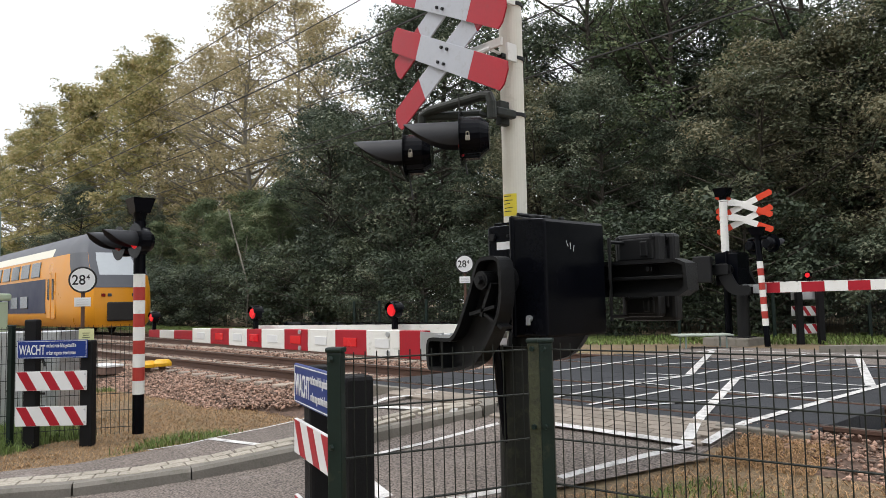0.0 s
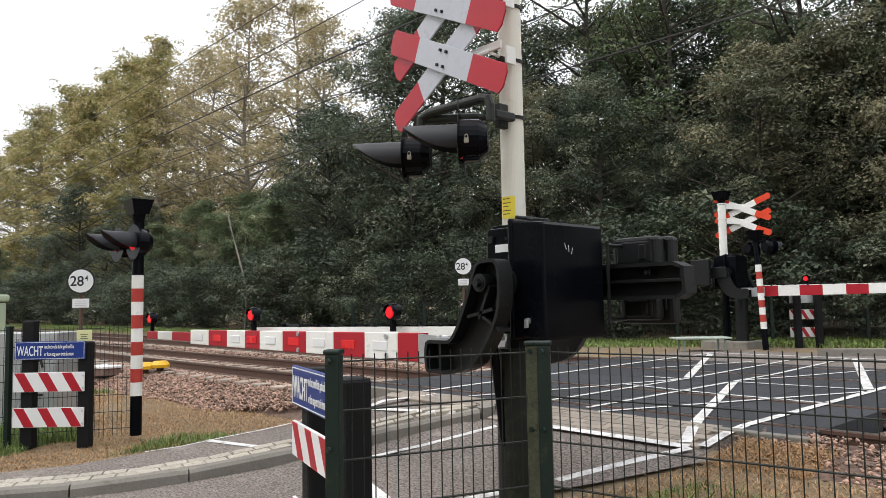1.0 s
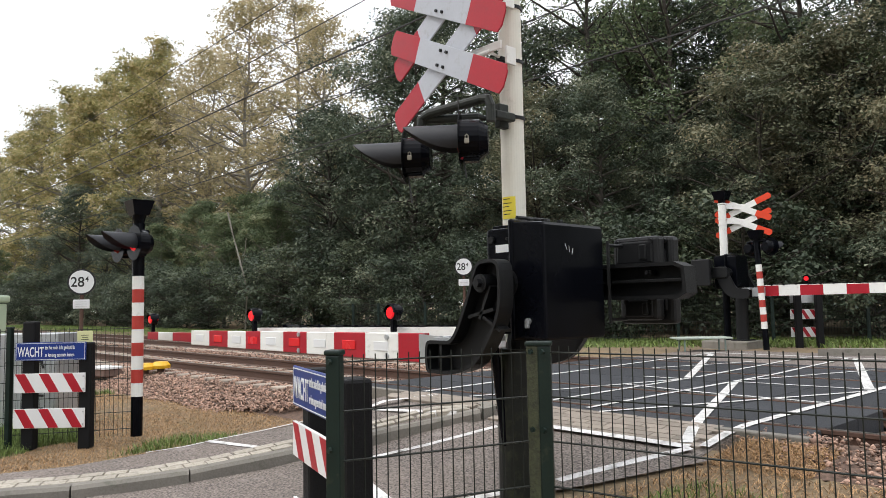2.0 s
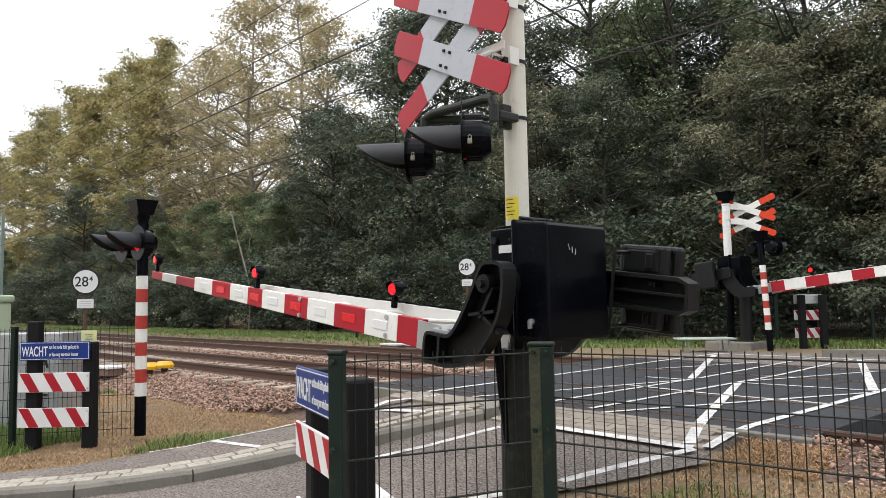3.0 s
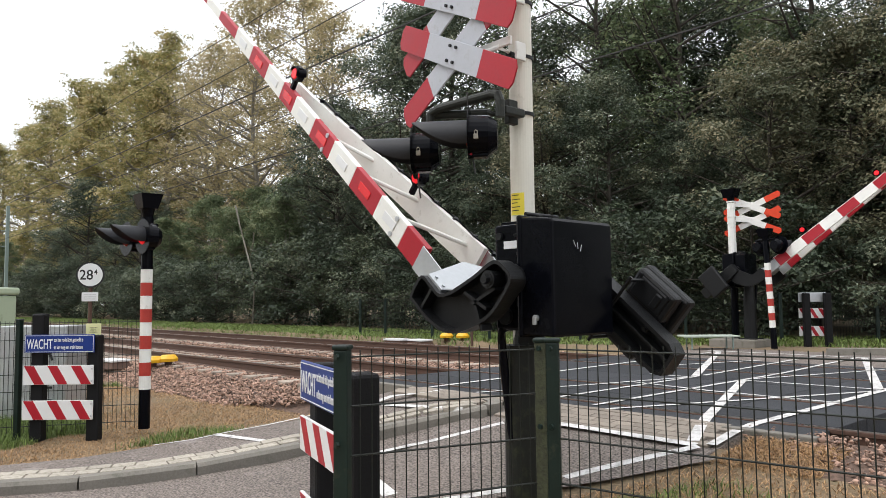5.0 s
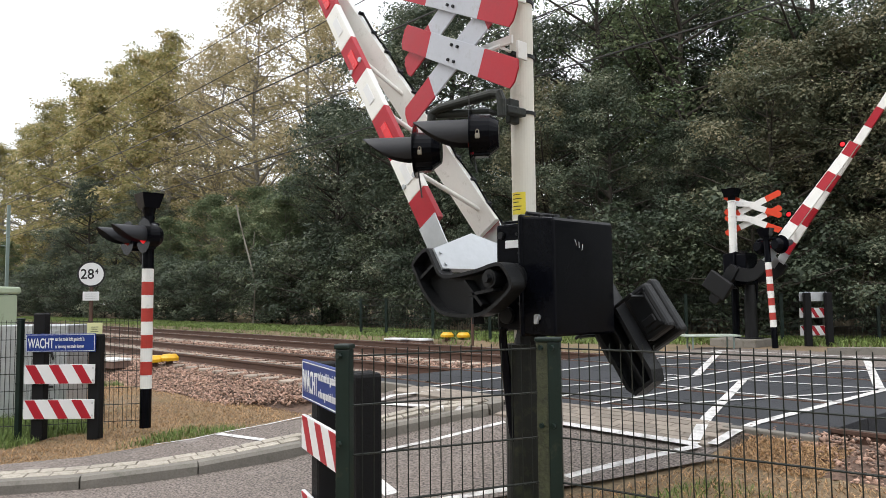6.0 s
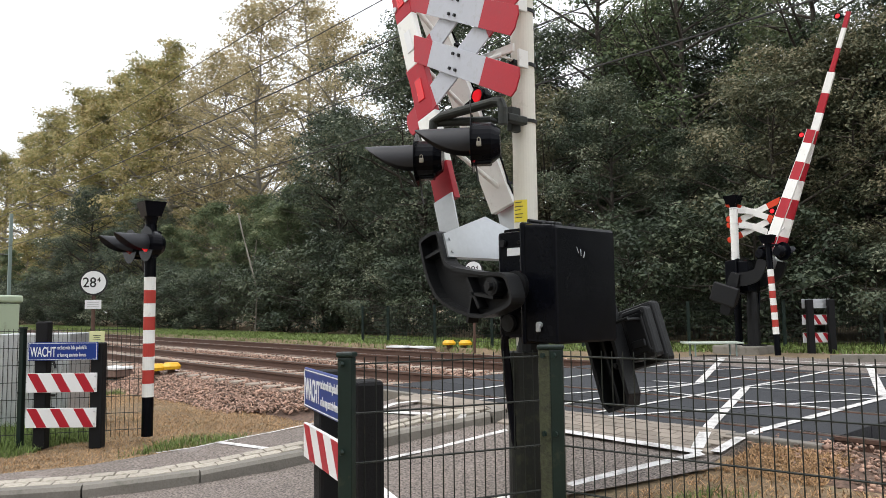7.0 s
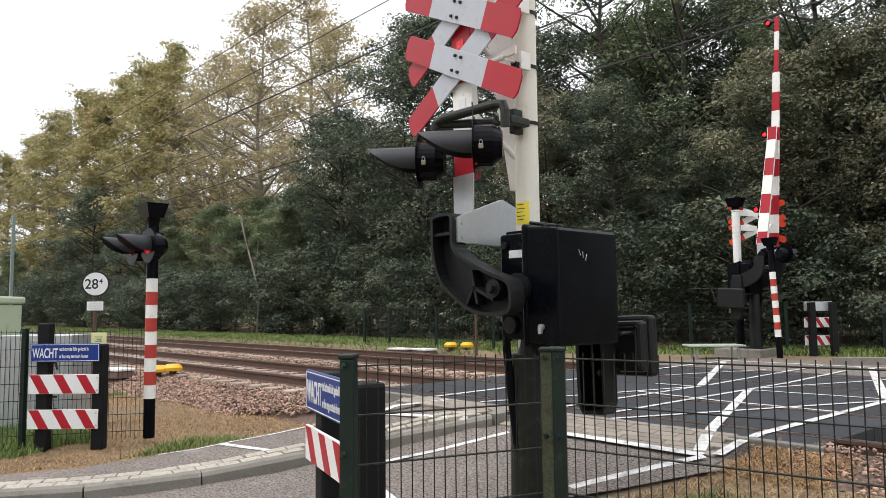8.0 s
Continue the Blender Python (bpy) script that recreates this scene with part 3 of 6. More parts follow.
def make_barrier(name, label, m):
    """Boom towards -x, pivot at 1.62 m over the base. Returns the thing and its swinging part."""
    b = thing(name, label, "barrier", m, group="level crossing barriers")
    # gear case on the column
    bm = B()
    box(bm, -0.075, 0, 1.64, 0.27, 0.60, 0.74, 0.02)
    box(bm, -0.08, 0, 2.02, 0.23, 0.5, 0.03, 0.01)
    case = part("gear_case", bm, BLACK, b)
    for x, z, r in ((-0.18, 1.45, 0.012), (0.02, 1.45, 0.012), (-0.0, 1.93, 0.01), (0.02, 1.8, 0.01), (-0.15, 1.93, 0.026), (-0.1, 1.37, 0.06)):
        bm = B()
        rod(bm, (x, -0.3, z), (x, -0.3 - 0.015 - r / 4, z), r, n=12)
        part("bolt", bm, BLACK_CAST, case)
    bm = B()
    box(bm, -0.05, -0.302, 1.865, 0.13, 0.006, 0.055, 0.002)
    part("type_plate", bm, SIGN_WHITE, case, "small pale type plate with unreadable print")
    bm = B()
    prism(bm, [(0.04, 1.25), (0.335, 1.235), (0.345, 1.25), (0.345, 2.0), (0.33, 2.02), (0.06, 2.05), (0.04, 2.045)], 0.66, bevel=0.016)
    cover = part("machine_cover", bm, BLACK, b, "large black enamelled steel machine cover")
    bm = B()
    box(bm, 0.055, 0, 1.645, 0.04, 0.69, 0.835, 0.018)
    part("cover_flange", bm, BLACK, cover)
    bm = B()
    pipe(bm, [(0.0, -0.2, 2.04), (0.0, -0.2, 2.085), (0.0, 0.15, 2.085), (0.0, 0.15, 2.04)], 0.014)
    for k in range(4):
        box(bm, 0.04 + 0.05 * (k % 2), -0.1 + 0.09 * k, 2.06, 0.03, 0.04, 0.04, 0.005)
    part("lifting_handle", bm, BLACK_CAST, cover)
    bm = B()
    rod(bm, (0.2, -0.33, 1.36), (0.2, -0.352, 1.36), 0.022, n=10)
    box(bm, 0.2, -0.352, 1.34, 0.03, 0.02, 0.05, 0.004)
    part("cover_lock", bm, ZINC, cover, "small worn metal lock")
    bm = B()
    for k in range(3):
        box(bm, 0.3465, -0.1 + 0.035 * k, 1.86 - 0.015 * k, 0.003, 0.003, 0.045, 0, pose(0, 0, 0, 25 - 20 * k, 0, 0))
    part("scratches", bm, SIGN_WHITE, cover, "pale scratch marks")
    bm = B()
    rod(bm, (-0.11, -0.06, 0.0), (-0.11, -0.06, 0.85), 0.15, 0.14, 20)
    rod(bm, (-0.11, -0.06, 0.85), (-0.11, -0.06, 1.28), 0.14, 0.11, 20)
    box(bm, -0.11, -0.06, 0.012, 0.42, 0.42, 0.03, 0.005)
    part("column", bm, BLACK_CAST, b, "black steel column on a foot plate", smooth=False)
    bm = B()
    rod(bm, (0, -0.5, 1.62), (0, 0.56, 1.62), 0.05, n=16)
    rod(bm, (0, -0.36, 1.62), (0, -0.30, 1.62), 0.11, n=20)
    rod(bm, (0, -0.45, 1.62), (0, -0.36, 1.62), 0.075, n=20)
    rod(bm, (0, 0.30, 1.62), (0, 0.36, 1.62), 0.11, n=20)
    part("drive_shaft", bm, BLACK_CAST, b)
    bm = B()
    pipe(bm, [(-0.12, -0.24, 1.31), (-0.17, -0.28, 1.27), (-0.18, -0.275, 1.2), (-0.17, -0.25, 0.9), (-0.15, -0.22, 0.55), (-0.12, -0.19, 0.42)], 0.03)
    part("cable_conduit", bm, BLACK, b)

    # the swinging part, hung at the shaft
    arm_outline = smooth_loop([(0.02, 0.155), (0.13, 0.15), (0.175, 0.08), (0.17, -0.16), (0.09, -0.34), (-0.07, -0.54), (-0.28, -0.615), (-0.47, -0.62), (-0.56, -0.60),
                               (-0.56, -0.41), (-0.44, -0.39), (-0.32, -0.385), (-0.25, -0.31), (-0.19, -0.20), (-0.12, -0.05), (-0.08, 0.06), (-0.04, 0.13)])
    bm = B()
    rim(bm, arm_outline, 0.024, -0.585, -0.455)
    web = [(x * 0.97, z * 0.98 - 0.003) for x, z in arm_outline]
    prism(bm, web, 0.02, Matrix.Translation((0, -0.472, 0)))
    swing = part("swing_arm", bm, BLACK_CAST, b, "black cast swing arm carrying the striped boom")
    swing.location = (0, 0, 1.62)
    for cx, cz, sx, sz, turn in ((-0.02, -0.2, 0.24, 0.022, -12), (0.02, -0.13, 0.022, 0.24, 25), (-0.42, -0.5, 0.022, 0.2, 0), (0.08, -0.27, 0.18, 0.02, 30)):
        bm = B()
        box(bm, cx, -0.52, cz, sx, 0.1, sz, 0, pose(0, 0, 0, 0, turn, 0))
        part("stiffening_rib", bm, BLACK_CAST, swing)
    swing_hub = B()
    rod(swing_hub, (0, -0.59, 0), (0, -0.45, 0), 0.062, n=16)
    part("hub", swing_hub, BLACK_CAST, swing)
    bm = B()
    rod(bm, (0, -0.63, 0), (0, -0.585, 0), 0.03, n=6)
    rod(bm, (0, -0.595, 0), (0, -0.585, 0), 0.045, n=16)
    part("shaft_nut", bm, BLACK_CAST, swing)
    # second arm, behind, with the counterweights
    bm = B()
    prism(bm, [(x, z) for x, z in arm_outline], 0.05, Matrix.Translation((0, 0.5, 0)))
    part("rear_arm", bm, BLACK_CAST, swing)
    beam = [(-0.1, 0.11), (0.1, 0.13), (0.84, 0.125), (0.92, 0.09), (0.93, -0.09), (0.86, -0.13), (0.1, -0.13), (-0.1, -0.11)]
    bm = B()
    prism(bm, beam, 0.03, Matrix.Translation((0, 0.56, 0)), 0.008)
    rim(bm, beam, 0.028, 0.42, 0.56)
    box(bm, 0.45, 0.5, 0.0, 0.86, 0.1, 0.024, 0.004)
    part("counterweight_beam", bm, BLACK_CAST, swing)
    bm = B()
    box(bm, 0.62, 0.5, 0.06, 0.05, 0.09, 0.04, 0.006)
    rod(bm, (0.62, 0.44, 0.06), (0.62, 0.5, 0.06), 0.016, n=8)
    part("beam_clamp", bm, BLACK_CAST, swing)
    for y, x0, x1, z0, z1 in ((0.655, 0.24, 0.62, 0.10, 0.33), (0.655, 0.3, 0.6, -0.28, -0.11), (0.78, 0.2, 0.66, -0.31, 0.33)):
        bm = B()
        cx, cz, sx, sz = (x0 + x1) / 2, (z0 + z1) / 2, x1 - x0, z1 - z0
        box(bm, cx, y, cz, sx, 0.11, sz, 0.028)
        box(bm, cx, y - 0.052, cz, sx * 0.78, 0.03, sz * 0.7, 0.012)
        box(bm, cx + sx * 0.2, y - 0.066, cz, sx * 0.16, 0.03, sz * 0.5, 0.01)
        weight = part("counterweight", bm, BLACK_CAST, swing, "black cast counterweight with bolts")
        for bx in (x0 + 0.05, x1 - 0.05):
            bm = B()
            rod(bm, (bx, y - 0.075, z1 - 0.035), (bx, y - 0.045, z1 - 0.035), 0.016, n=8)
            part("bolt", bm, BLACK_CAST, weight)
    bm = B()
    rod(bm, (0.33, 0.41, -0.3), (0.33, 0.41, 0.3), 0.013, n=8)
    rod(bm, (0.33, 0.41, 0.27), (0.33, 0.62, 0.27), 0.013, n=8)
    rod(bm, (0.33, 0.41, -0.27), (0.33, 0.62, -0.27), 0.013, n=8)
    part("tie_rod", bm, BLACK_CAST, swing)
    # zinc shoe between arm and boom
    bm = B()
    for y in (-0.378, 0.32):
        prism(bm, [(-0.56, -0.375), (-0.56, -0.58), (-0.87, -0.575), (-0.87, -0.36)], 0.012, Matrix.Translation((0, y, 0)))
    # folded gable over the shoe
    g0 = [bm.verts.new(v) for v in ((-0.53, -0.545, -0.372), (-0.53, 0.40, -0.372), (-0.70, -0.07, -0.372), (-0.35, -0.545, -0.372), (-0.35, 0.40, -0.372))]
    g1 = [bm.verts.new(v.co - Vector((0, 0, 0.045))) for v in g0]
    ring = (0, 2, 1, 4, 3)
    fs = [bm.faces.new([g0[k] for k in ring]), bm.faces.new([g1[k] for k in ring[::-1]])]
    for k in range(5):
        a, c = ring[k], ring[(k + 1) % 5]
        fs.append(bm.faces.new((g0[a], g1[a], g1[c], g0[c])))
    bmesh.ops.recalc_face_normals(bm, faces=fs)
    for x in (-0.39, -0.49):
        rod(bm, (x, -0.5, -0.376), (x, -0.5, -0.36), 0.014, n=8)
    part("boom_shoe", bm, ZINC, swing, "bright galvanised steel shoe")
    zc = -0.465

    def rear_y(d):
        return 0.32 - 0.48 * min(1, max(0, (d - 0.8) / 2.7))
    for k in range(len(STRIPES) - 1):
        d0, d1 = STRIPES[k], STRIPES[k + 1]
        h0, h1 = boom_half_height(d0), boom_half_height(d1 - 0.005)
        red = k % 2 == 0
        bm = B()
        prism(bm, [(-d0, zc - h0), (-d1, zc - h1), (-d1, zc + h1), (-d0, zc + h0)], 0.06, Matrix.Translation((0, -0.34, 0)), 0.006)
        part("boom_panel", bm, RED if red else WHITE, swing, "red boom panel" if red else "white boom panel")
        if d1 <= 3.7:
            bm = B()
            y0, y1 = rear_y(d0) - 0.05, rear_y(d1) - 0.05
            vs = []
            for d, y, h in ((d0, y0, h0), (d1, y1, h1)):
                vs.append([bm.verts.new((-d, y + sy, zc + sz)) for sy, sz in ((-0.025, -h), (0.025, -h), (0.025, h + 0.03), (-0.025, h + 0.03))])
            for j in range(4):
                bm.faces.new((vs[0][j], vs[0][(j + 1) % 4], vs[1][(j + 1) % 4], vs[1][j]))
            bm.faces.new(vs[0][::-1])
            bm.faces.new(vs[1])
            bmesh.ops.recalc_face_normals(bm, faces=bm.faces)
            rear = part("rear_panel", bm, WHITE, swing)
            bm = B()
            vs = [bm.verts.new((-d, y + 0.028, zc + sz)) for d, y, sz in ((d0, y0, -h0), (d1, y1, -h1), (d1, y1, h1 + 0.015), (d0, y0, h0 + 0.015))]
            ve = [bm.verts.new(v.co + Vector((0, 0.004, 0))) for v in vs]
            bm.faces.new(vs)
            bm.faces.new(ve[::-1])
            for j in range(4):
                bm.faces.new((vs[j], vs[(j + 1) % 4], ve[(j + 1) % 4], ve[j]))
            bmesh.ops.recalc_face_normals(bm, faces=bm.faces)
            part("rear_stripe", bm, RED if red else WHITE, swing)
        if 0.9 < d0 and d1 < 5.1:
            bm = B()
            box(bm, -(d0 + d1) / 2, -0.373, zc, 0.19, 0.008, 0.075, 0.003)
            part("reflector", bm, RED_REFLEX if red else SIGN_WHITE, swing)
            if k in (1, 4):
                for z in (-0.075, 0.075):
                    bm = B()
                    rod(bm, (-(d0 + d1) / 2 + 0.08, -0.37, zc + z), (-(d0 + d1) / 2 + 0.08, -0.382, zc + z), 0.022, n=10)
                    part("boom_bolt", bm, ZINC, swing)
    # cross ties between the two booms, cable on top
    for d in (1.1, 1.75, 2.4):
        bm = B()
        pipe(bm, [(-d - 0.25, -0.31, zc + 0.05), (-d + 0.1, rear_y(d - 0.1) - 0.06, zc + 0.05)], 0.02, 8)
        part("cross_tie", bm, WHITE, swing)
    bm = B()
    pipe(bm, [(-0.75 - 0.25 * k, rear_y(0.75 + 0.25 * k) - 0.03 + 0.012 * (-1) ** k, zc + 0.145) for k in range(11)], 0.012, 6)
    for k in range(11):
        d = 0.75 + 0.25 * k
        box(bm, -d, rear_y(d) - 0.03, zc + 0.14, 0.02, 0.05, 0.03)
    part("lamp_cable", bm, BLACK, swing)
    for d, y in ((1.68, 0.02), (3.53, -0.34), (6.25, -0.34)):
        bm = B()
        top = zc + boom_half_height(d)
        box(bm, -d, y, top + 0.05, 0.045, 0.045, 0.12, 0.006)
        rod(bm, (-d, y - 0.035, top + 0.16), (-d, y + 0.035, top + 0.16), 0.075, n=20)
        box(bm, -d, y, top + 0.215, 0.07, 0.06, 0.05, 0.01)
        lamp = part("boom_lamp", bm, BLACK, swing, "black boom lamp with a red lens")
        for s in (-1, 1):
            bm = B()
            rod(bm, (-d, y + s * 0.034, top + 0.16), (-d, y + s * 0.048, top + 0.16), 0.056, 0.046, 18)
            part("lens", bm, RED_LAMP, lamp, "lit red lens")
            bm = B()
            for j in range(9):
                a0, a1 = radians(5 + 170 * j / 9), radians(5 + 170 * (j + 1) / 9)
                vs = [bm.verts.new((-d + 0.07 * math.cos(a), y + s * yy, top + 0.16 + 0.07 * math.sin(a))) for a, yy in ((a0, 0.03), (a1, 0.03), (a1, 0.058), (a0, 0.058))]
                bm.faces.new(vs)
            part("visor", bm, BLACK, lamp)
    return b, swing


near_barrier, near_swing = make_barrier("barrier", "black barrier machine with red and white striped boom", pose(-3.44, 4.10, -0.41))
far_barrier, far_swing = make_barrier("barrier", "barrier machine with striped boom across the tracks, on a concrete footing", pose(-7.95, 16.43, 0.13, 0, 0, 180) @ Matrix.Scale(0.955, 4))


# ---- lettering, signs, signals ----
def letters(text, size, material, parent, m, name="lettering", squeeze=1.0, thick=0.001):
    cu = bpy.data.curves.new(name, "FONT")
    cu.body, cu.size, cu.extrude, cu.offset = text, size, thick, size * 0.012
    tmp = bpy.data.objects.new(name, cu)
    scene.collection.objects.link(tmp)
    bpy.context.view_layer.update()
    me = bpy.data.meshes.new_from_object(tmp.evaluated_get(bpy.context.evaluated_depsgraph_get()))
    bpy.data.objects.remove(tmp)
    me.materials.clear()
    me.materials.append(material)
    ob = new(name, me)
    ob.parent = parent
    ob.matrix_basis = m @ Matrix.Diagonal((squeeze, 1, 1, 1))
    return ob


def facing(p, e):
    """A pose at p whose x runs along e (level) and whose z is up: its -y is the face."""
    e = Vector((e[0], e[1], 0)).normalized()
    f = Vector((0, 0, 1)).cross(e)
    return Matrix(((e.x, f.x, 0, p[0]), (e.y, f.y, 0, p[1]), (0, 0, 1, p[2]), (0, 0, 0, 1)))


FLAT = Matrix(((1, 0, 0, 0), (0, 0, -1, 0), (0, 1, 0, 0), (0, 0, 0, 1)))  # lettering stood upright, read from -y


def cross_bars(parent, m, half, width, angle, gap, red, white, bolts=True):
    """Two crossed warning boards, one over the other, red at the ends."""
    for lift in (0, gap):
        for k, (sgn, y) in enumerate(((1, 0.0), (-1, -0.028))):
            r = m @ Matrix.Translation((0, y, lift)) @ Euler((0, radians(-angle * sgn), 0)).to_matrix().to_4x4()
            bm = B()
            w = width / 2
            cut = half * 0.47
            prism(bm, [(-cut, -w), (cut, -w), (cut, w), (-cut, w)], 0.012, bevel=0.002)
            bar = part("warning_board", bm, white, parent)
            bar.matrix_basis = r
            for s in (-1, 1):
                bm = B()
                prism(bm, [(s * cut, -w), (s * (half - 0.03), -w), (s * half, -w + 0.05), (s * half, w - 0.05), (s * (half - 0.03), w), (s * cut, w)], 0.012, bevel=0.002)
                part("red_end", bm, red, bar, "red reflective board end")
            if bolts:
                for bx, bz in ((-0.04, -0.055), (0.04, -0.055), (-0.04, 0.055), (0.04, 0.055)):
                    if k == 1:
                        bm = B()
                        rod(bm, (bx, -0.006, bz), (bx, -0.022, bz), 0.012, n=8)
                        part("bolt", bm, BLACK_CAST, bar)


def lamp_head(parent, m, lit_lamp, big=1.0, long_hood=0.34):
    """A round signal lamp: black disc board, drum, long hood. It faces -y."""
    bm = B()
    n = 28
    ring = [(0.21 * math.cos(2 * math.pi * k / n), 0.21 * math.sin(2 * math.pi * k / n) * 1.0) for k in range(n)]
    prism(bm, ring, 0.006)
    board = part("backboard", bm, BLACK, parent, "round black backboard")
    board.matrix_basis = m @ Matrix.Scale(big, 4)
    bm = B()
    rod(bm, (0, 0.0, 0), (0, 0.14, 0), 0.15, 0.145, 24)
    rod(bm, (0, 0.14, 0), (0, 0.2, 0), 0.145, 0.1, 24)
    box(bm, 0, 0.07, -0.13, 0.1, 0.13, 0.06, 0.01)
    box(bm, 0.12, 0.07, 0.02, 0.03, 0.05, 0.06, 0.006)
    part("drum", bm, BLACK, board, "black lamp drum", smooth=False)
    bm = B()
    n = 22
    inner, outer = [], []
    rows = 7
    for j in range(rows):
        f = j / (rows - 1)
        span = 2 * math.acos(max(-0.6, 1 - 1.6 * (1 - f ** 2.2) - 0.02))
        ri = []
        for k in range(n + 1):
            a = math.pi / 2 - span / 2 + span * k / n
            rr = 0.118
            ri.append((rr * math.cos(a), -0.004 - long_hood * f, rr * math.sin(a)))
        inner.append(ri)
    for shell, sc in ((0, 1.0), (1, 0.955)):
        vs = [[bm.verts.new((x * sc, y, z * sc)) for x, y, z in row] for row in inner]
        for a, b in zip(vs, vs[1:]):
            for k in range(n):
                bm.faces.new((a[k], a[k + 1], b[k + 1], b[k]) if shell else (a[k], b[k], b[k + 1], a[k + 1]))
    part("hood", bm, HOOD, board, "long dark grey sun hood", smooth=True)
    bm = B()
    rod(bm, (0, -0.003, 0), (0, -0.02, 0), 0.1, 0.085, 22)
    part("lens", bm, RED_LAMP if lit_lamp else RED_LENS, board, "lit red lens" if lit_lamp else "dark red lens")
    return board


def padlock(parent, m):
    bm = B()
    box(bm, 0, 0, 0, 0.045, 0.02, 0.05, 0.006)
    pipe(bm, [(-0.014, 0, 0.02), (-0.014, 0, 0.05), (0, 0, 0.062), (0.014, 0, 0.05), (0.014, 0, 0.02)], 0.005, 6)
    ob = part("padlock", bm, LOCK, parent, "small brass-grey padlock")
    ob.matrix_basis = m @ Matrix.Scale(0.7, 4)


def make_near_mast():
    px_, py_ = -3.57, 4.02
    g = thing("signal_mast", "cream steel mast with red and white warning crosses and hooded lamps", "signal mast")
    bm = B()
    rod(bm, (px_, py_, -0.45), (px_, py_, 4.6), 0.088, 0.085, 28)
    part("mast", bm, CREAM, g, smooth=False)
    bm = B()
    rod(bm, (px_, py_, -0.45), (px_, py_, 0.75), 0.158, 0.152, 24)
    part("mast_sleeve", bm, SLEEVE, g, "dark green algae-stained foot sleeve")
    for z in (1.6, 2.42, 2.84, 3.25):
        bm = B()
        rod(bm, (px_, py_, z - 0.012), (px_, py_, z + 0.012), 0.097, n=28)
        box(bm, px_ + 0.03, py_ - 0.12, z, 0.05, 0.08, 0.035, 0.004)
        part("clamp_band", bm, BLACK_CAST, g)
    m = facing((-3.914, 3.69, 2.895), (math.cos(radians(-7.5)), math.sin(radians(-7.5))))
    cross_bars(g, m, 0.79, 0.2, 26, 0.42, RED, SHEET_WHITE)
    for dz in (-0.05, 0.37):
        bm = B()
        pipe(bm, [(px_ + 0.02, py_ - 0.08, 2.9 + dz), (-3.5, 3.72, 2.9 + dz), (-3.95, 3.735, 2.9 + dz)], 0.02, 8)
        box(bm, -3.62, 3.74, 2.93 + dz, 0.5, 0.02, 0.06, 0.004, pose(0, 0, 0, 0, 3, -7.5))
        box(bm, -3.46, 3.9, 2.9 + dz, 0.02, 0.1, 0.13, 0.004)
        part("board_support", bm, WHITE, g, "white support strip behind the boards")
    # lamp bracket
    bm = B()
    box(bm, px_ + 0.02, py_ - 0.13, 2.42, 0.05, 0.1, 0.18, 0.01)
    pipe(bm, [(px_, py_ - 0.1, 2.41), (-3.62, 3.72, 2.4), (-4.02, 3.56, 2.44)], 0.032, 10)
    pipe(bm, [(-3.44, 3.66, 2.33), (-3.44, 3.66, 2.44), (-3.46, 3.66, 2.49), (-3.52, 3.66, 2.505), (-3.95, 3.55, 2.47), (-4.02, 3.53, 2.44), (-4.04, 3.53, 2.3)], 0.034, 12)
    box(bm, -3.48, 3.83, 2.40, 0.06, 0.2, 0.06, 0.01)
    part("lamp_bracket", bm, BRACKET, g, "dark green bent pipe bracket")
    n = Vector((-0.76, -0.65, 0)).normalized()
    for (p, on) in (((-4.167, 3.497, 2.175), False), ((-3.564, 3.485, 2.19), False)):
        mm = facing(p, (-n.y, n.x))
        lamp_head(g, mm, on, 0.95, 0.42)
        padlock(g, facing((p[0] + 0.06, p[1] + 0.02, p[2] - 0.04), (0.77, 0.63)) @ Matrix.Translation((0.0, -0.15, 0)))
    bm = B()
    rod(bm, (-3.52, 3.45, 2.05), (-3.515, 3.46, 2.11), 0.008, n=6)
    part("lead_seal", bm, RED, g, "small red seal tag")
    for a, b in (((-4.17, 3.5, 2.36), (-4.13, 3.52, 1.83)), ((-3.58, 3.48, 2.5), (-3.53, 3.5, 1.93))):
        bm = B()
        pipe(bm, [a, ((a[0] + b[0]) / 2 - 0.02, (a[1] + b[1]) / 2, (a[2] + b[2]) / 2), b], 0.006, 6)
        part("loose_wire", bm, CABLE, g)
    bm = B()
    k = 8
    for i in range(k):
        a0, a1 = radians(245 + 74 * i / k), radians(245 + 74 * (i + 1) / k)
        vs = [bm.verts.new((px_ + 0.0905 * math.cos(a), py_ + 0.0905 * math.sin(a), z)) for a, z in ((a0, 1.68), (a1, 1.68), (a1, 1.84), (a0, 1.84))]
        bm.faces.new(vs)
    st = part("sticker", bm, STICKER, g, "yellow information sticker with unreadable print")
    bm = B()
    for j, (z, ln) in enumerate(((1.82, 40), (1.79, 46), (1.765, 34), (1.735, 46), (1.71, 40))):
        for i in range(6):
            a0, a1 = radians(254 + ln * i / 6), radians(254 + ln * (i + 1) / 6)
            vs = [bm.verts.new((px_ + 0.0915 * math.cos(a), py_ + 0.0915 * math.sin(a), zz)) for a, zz in ((a0, z), (a1, z), (a1, z + 0.006), (a0, z + 0.006))]
            bm.faces.new(vs)
    part("print_bars", bm, INK, st)


make_near_mast()


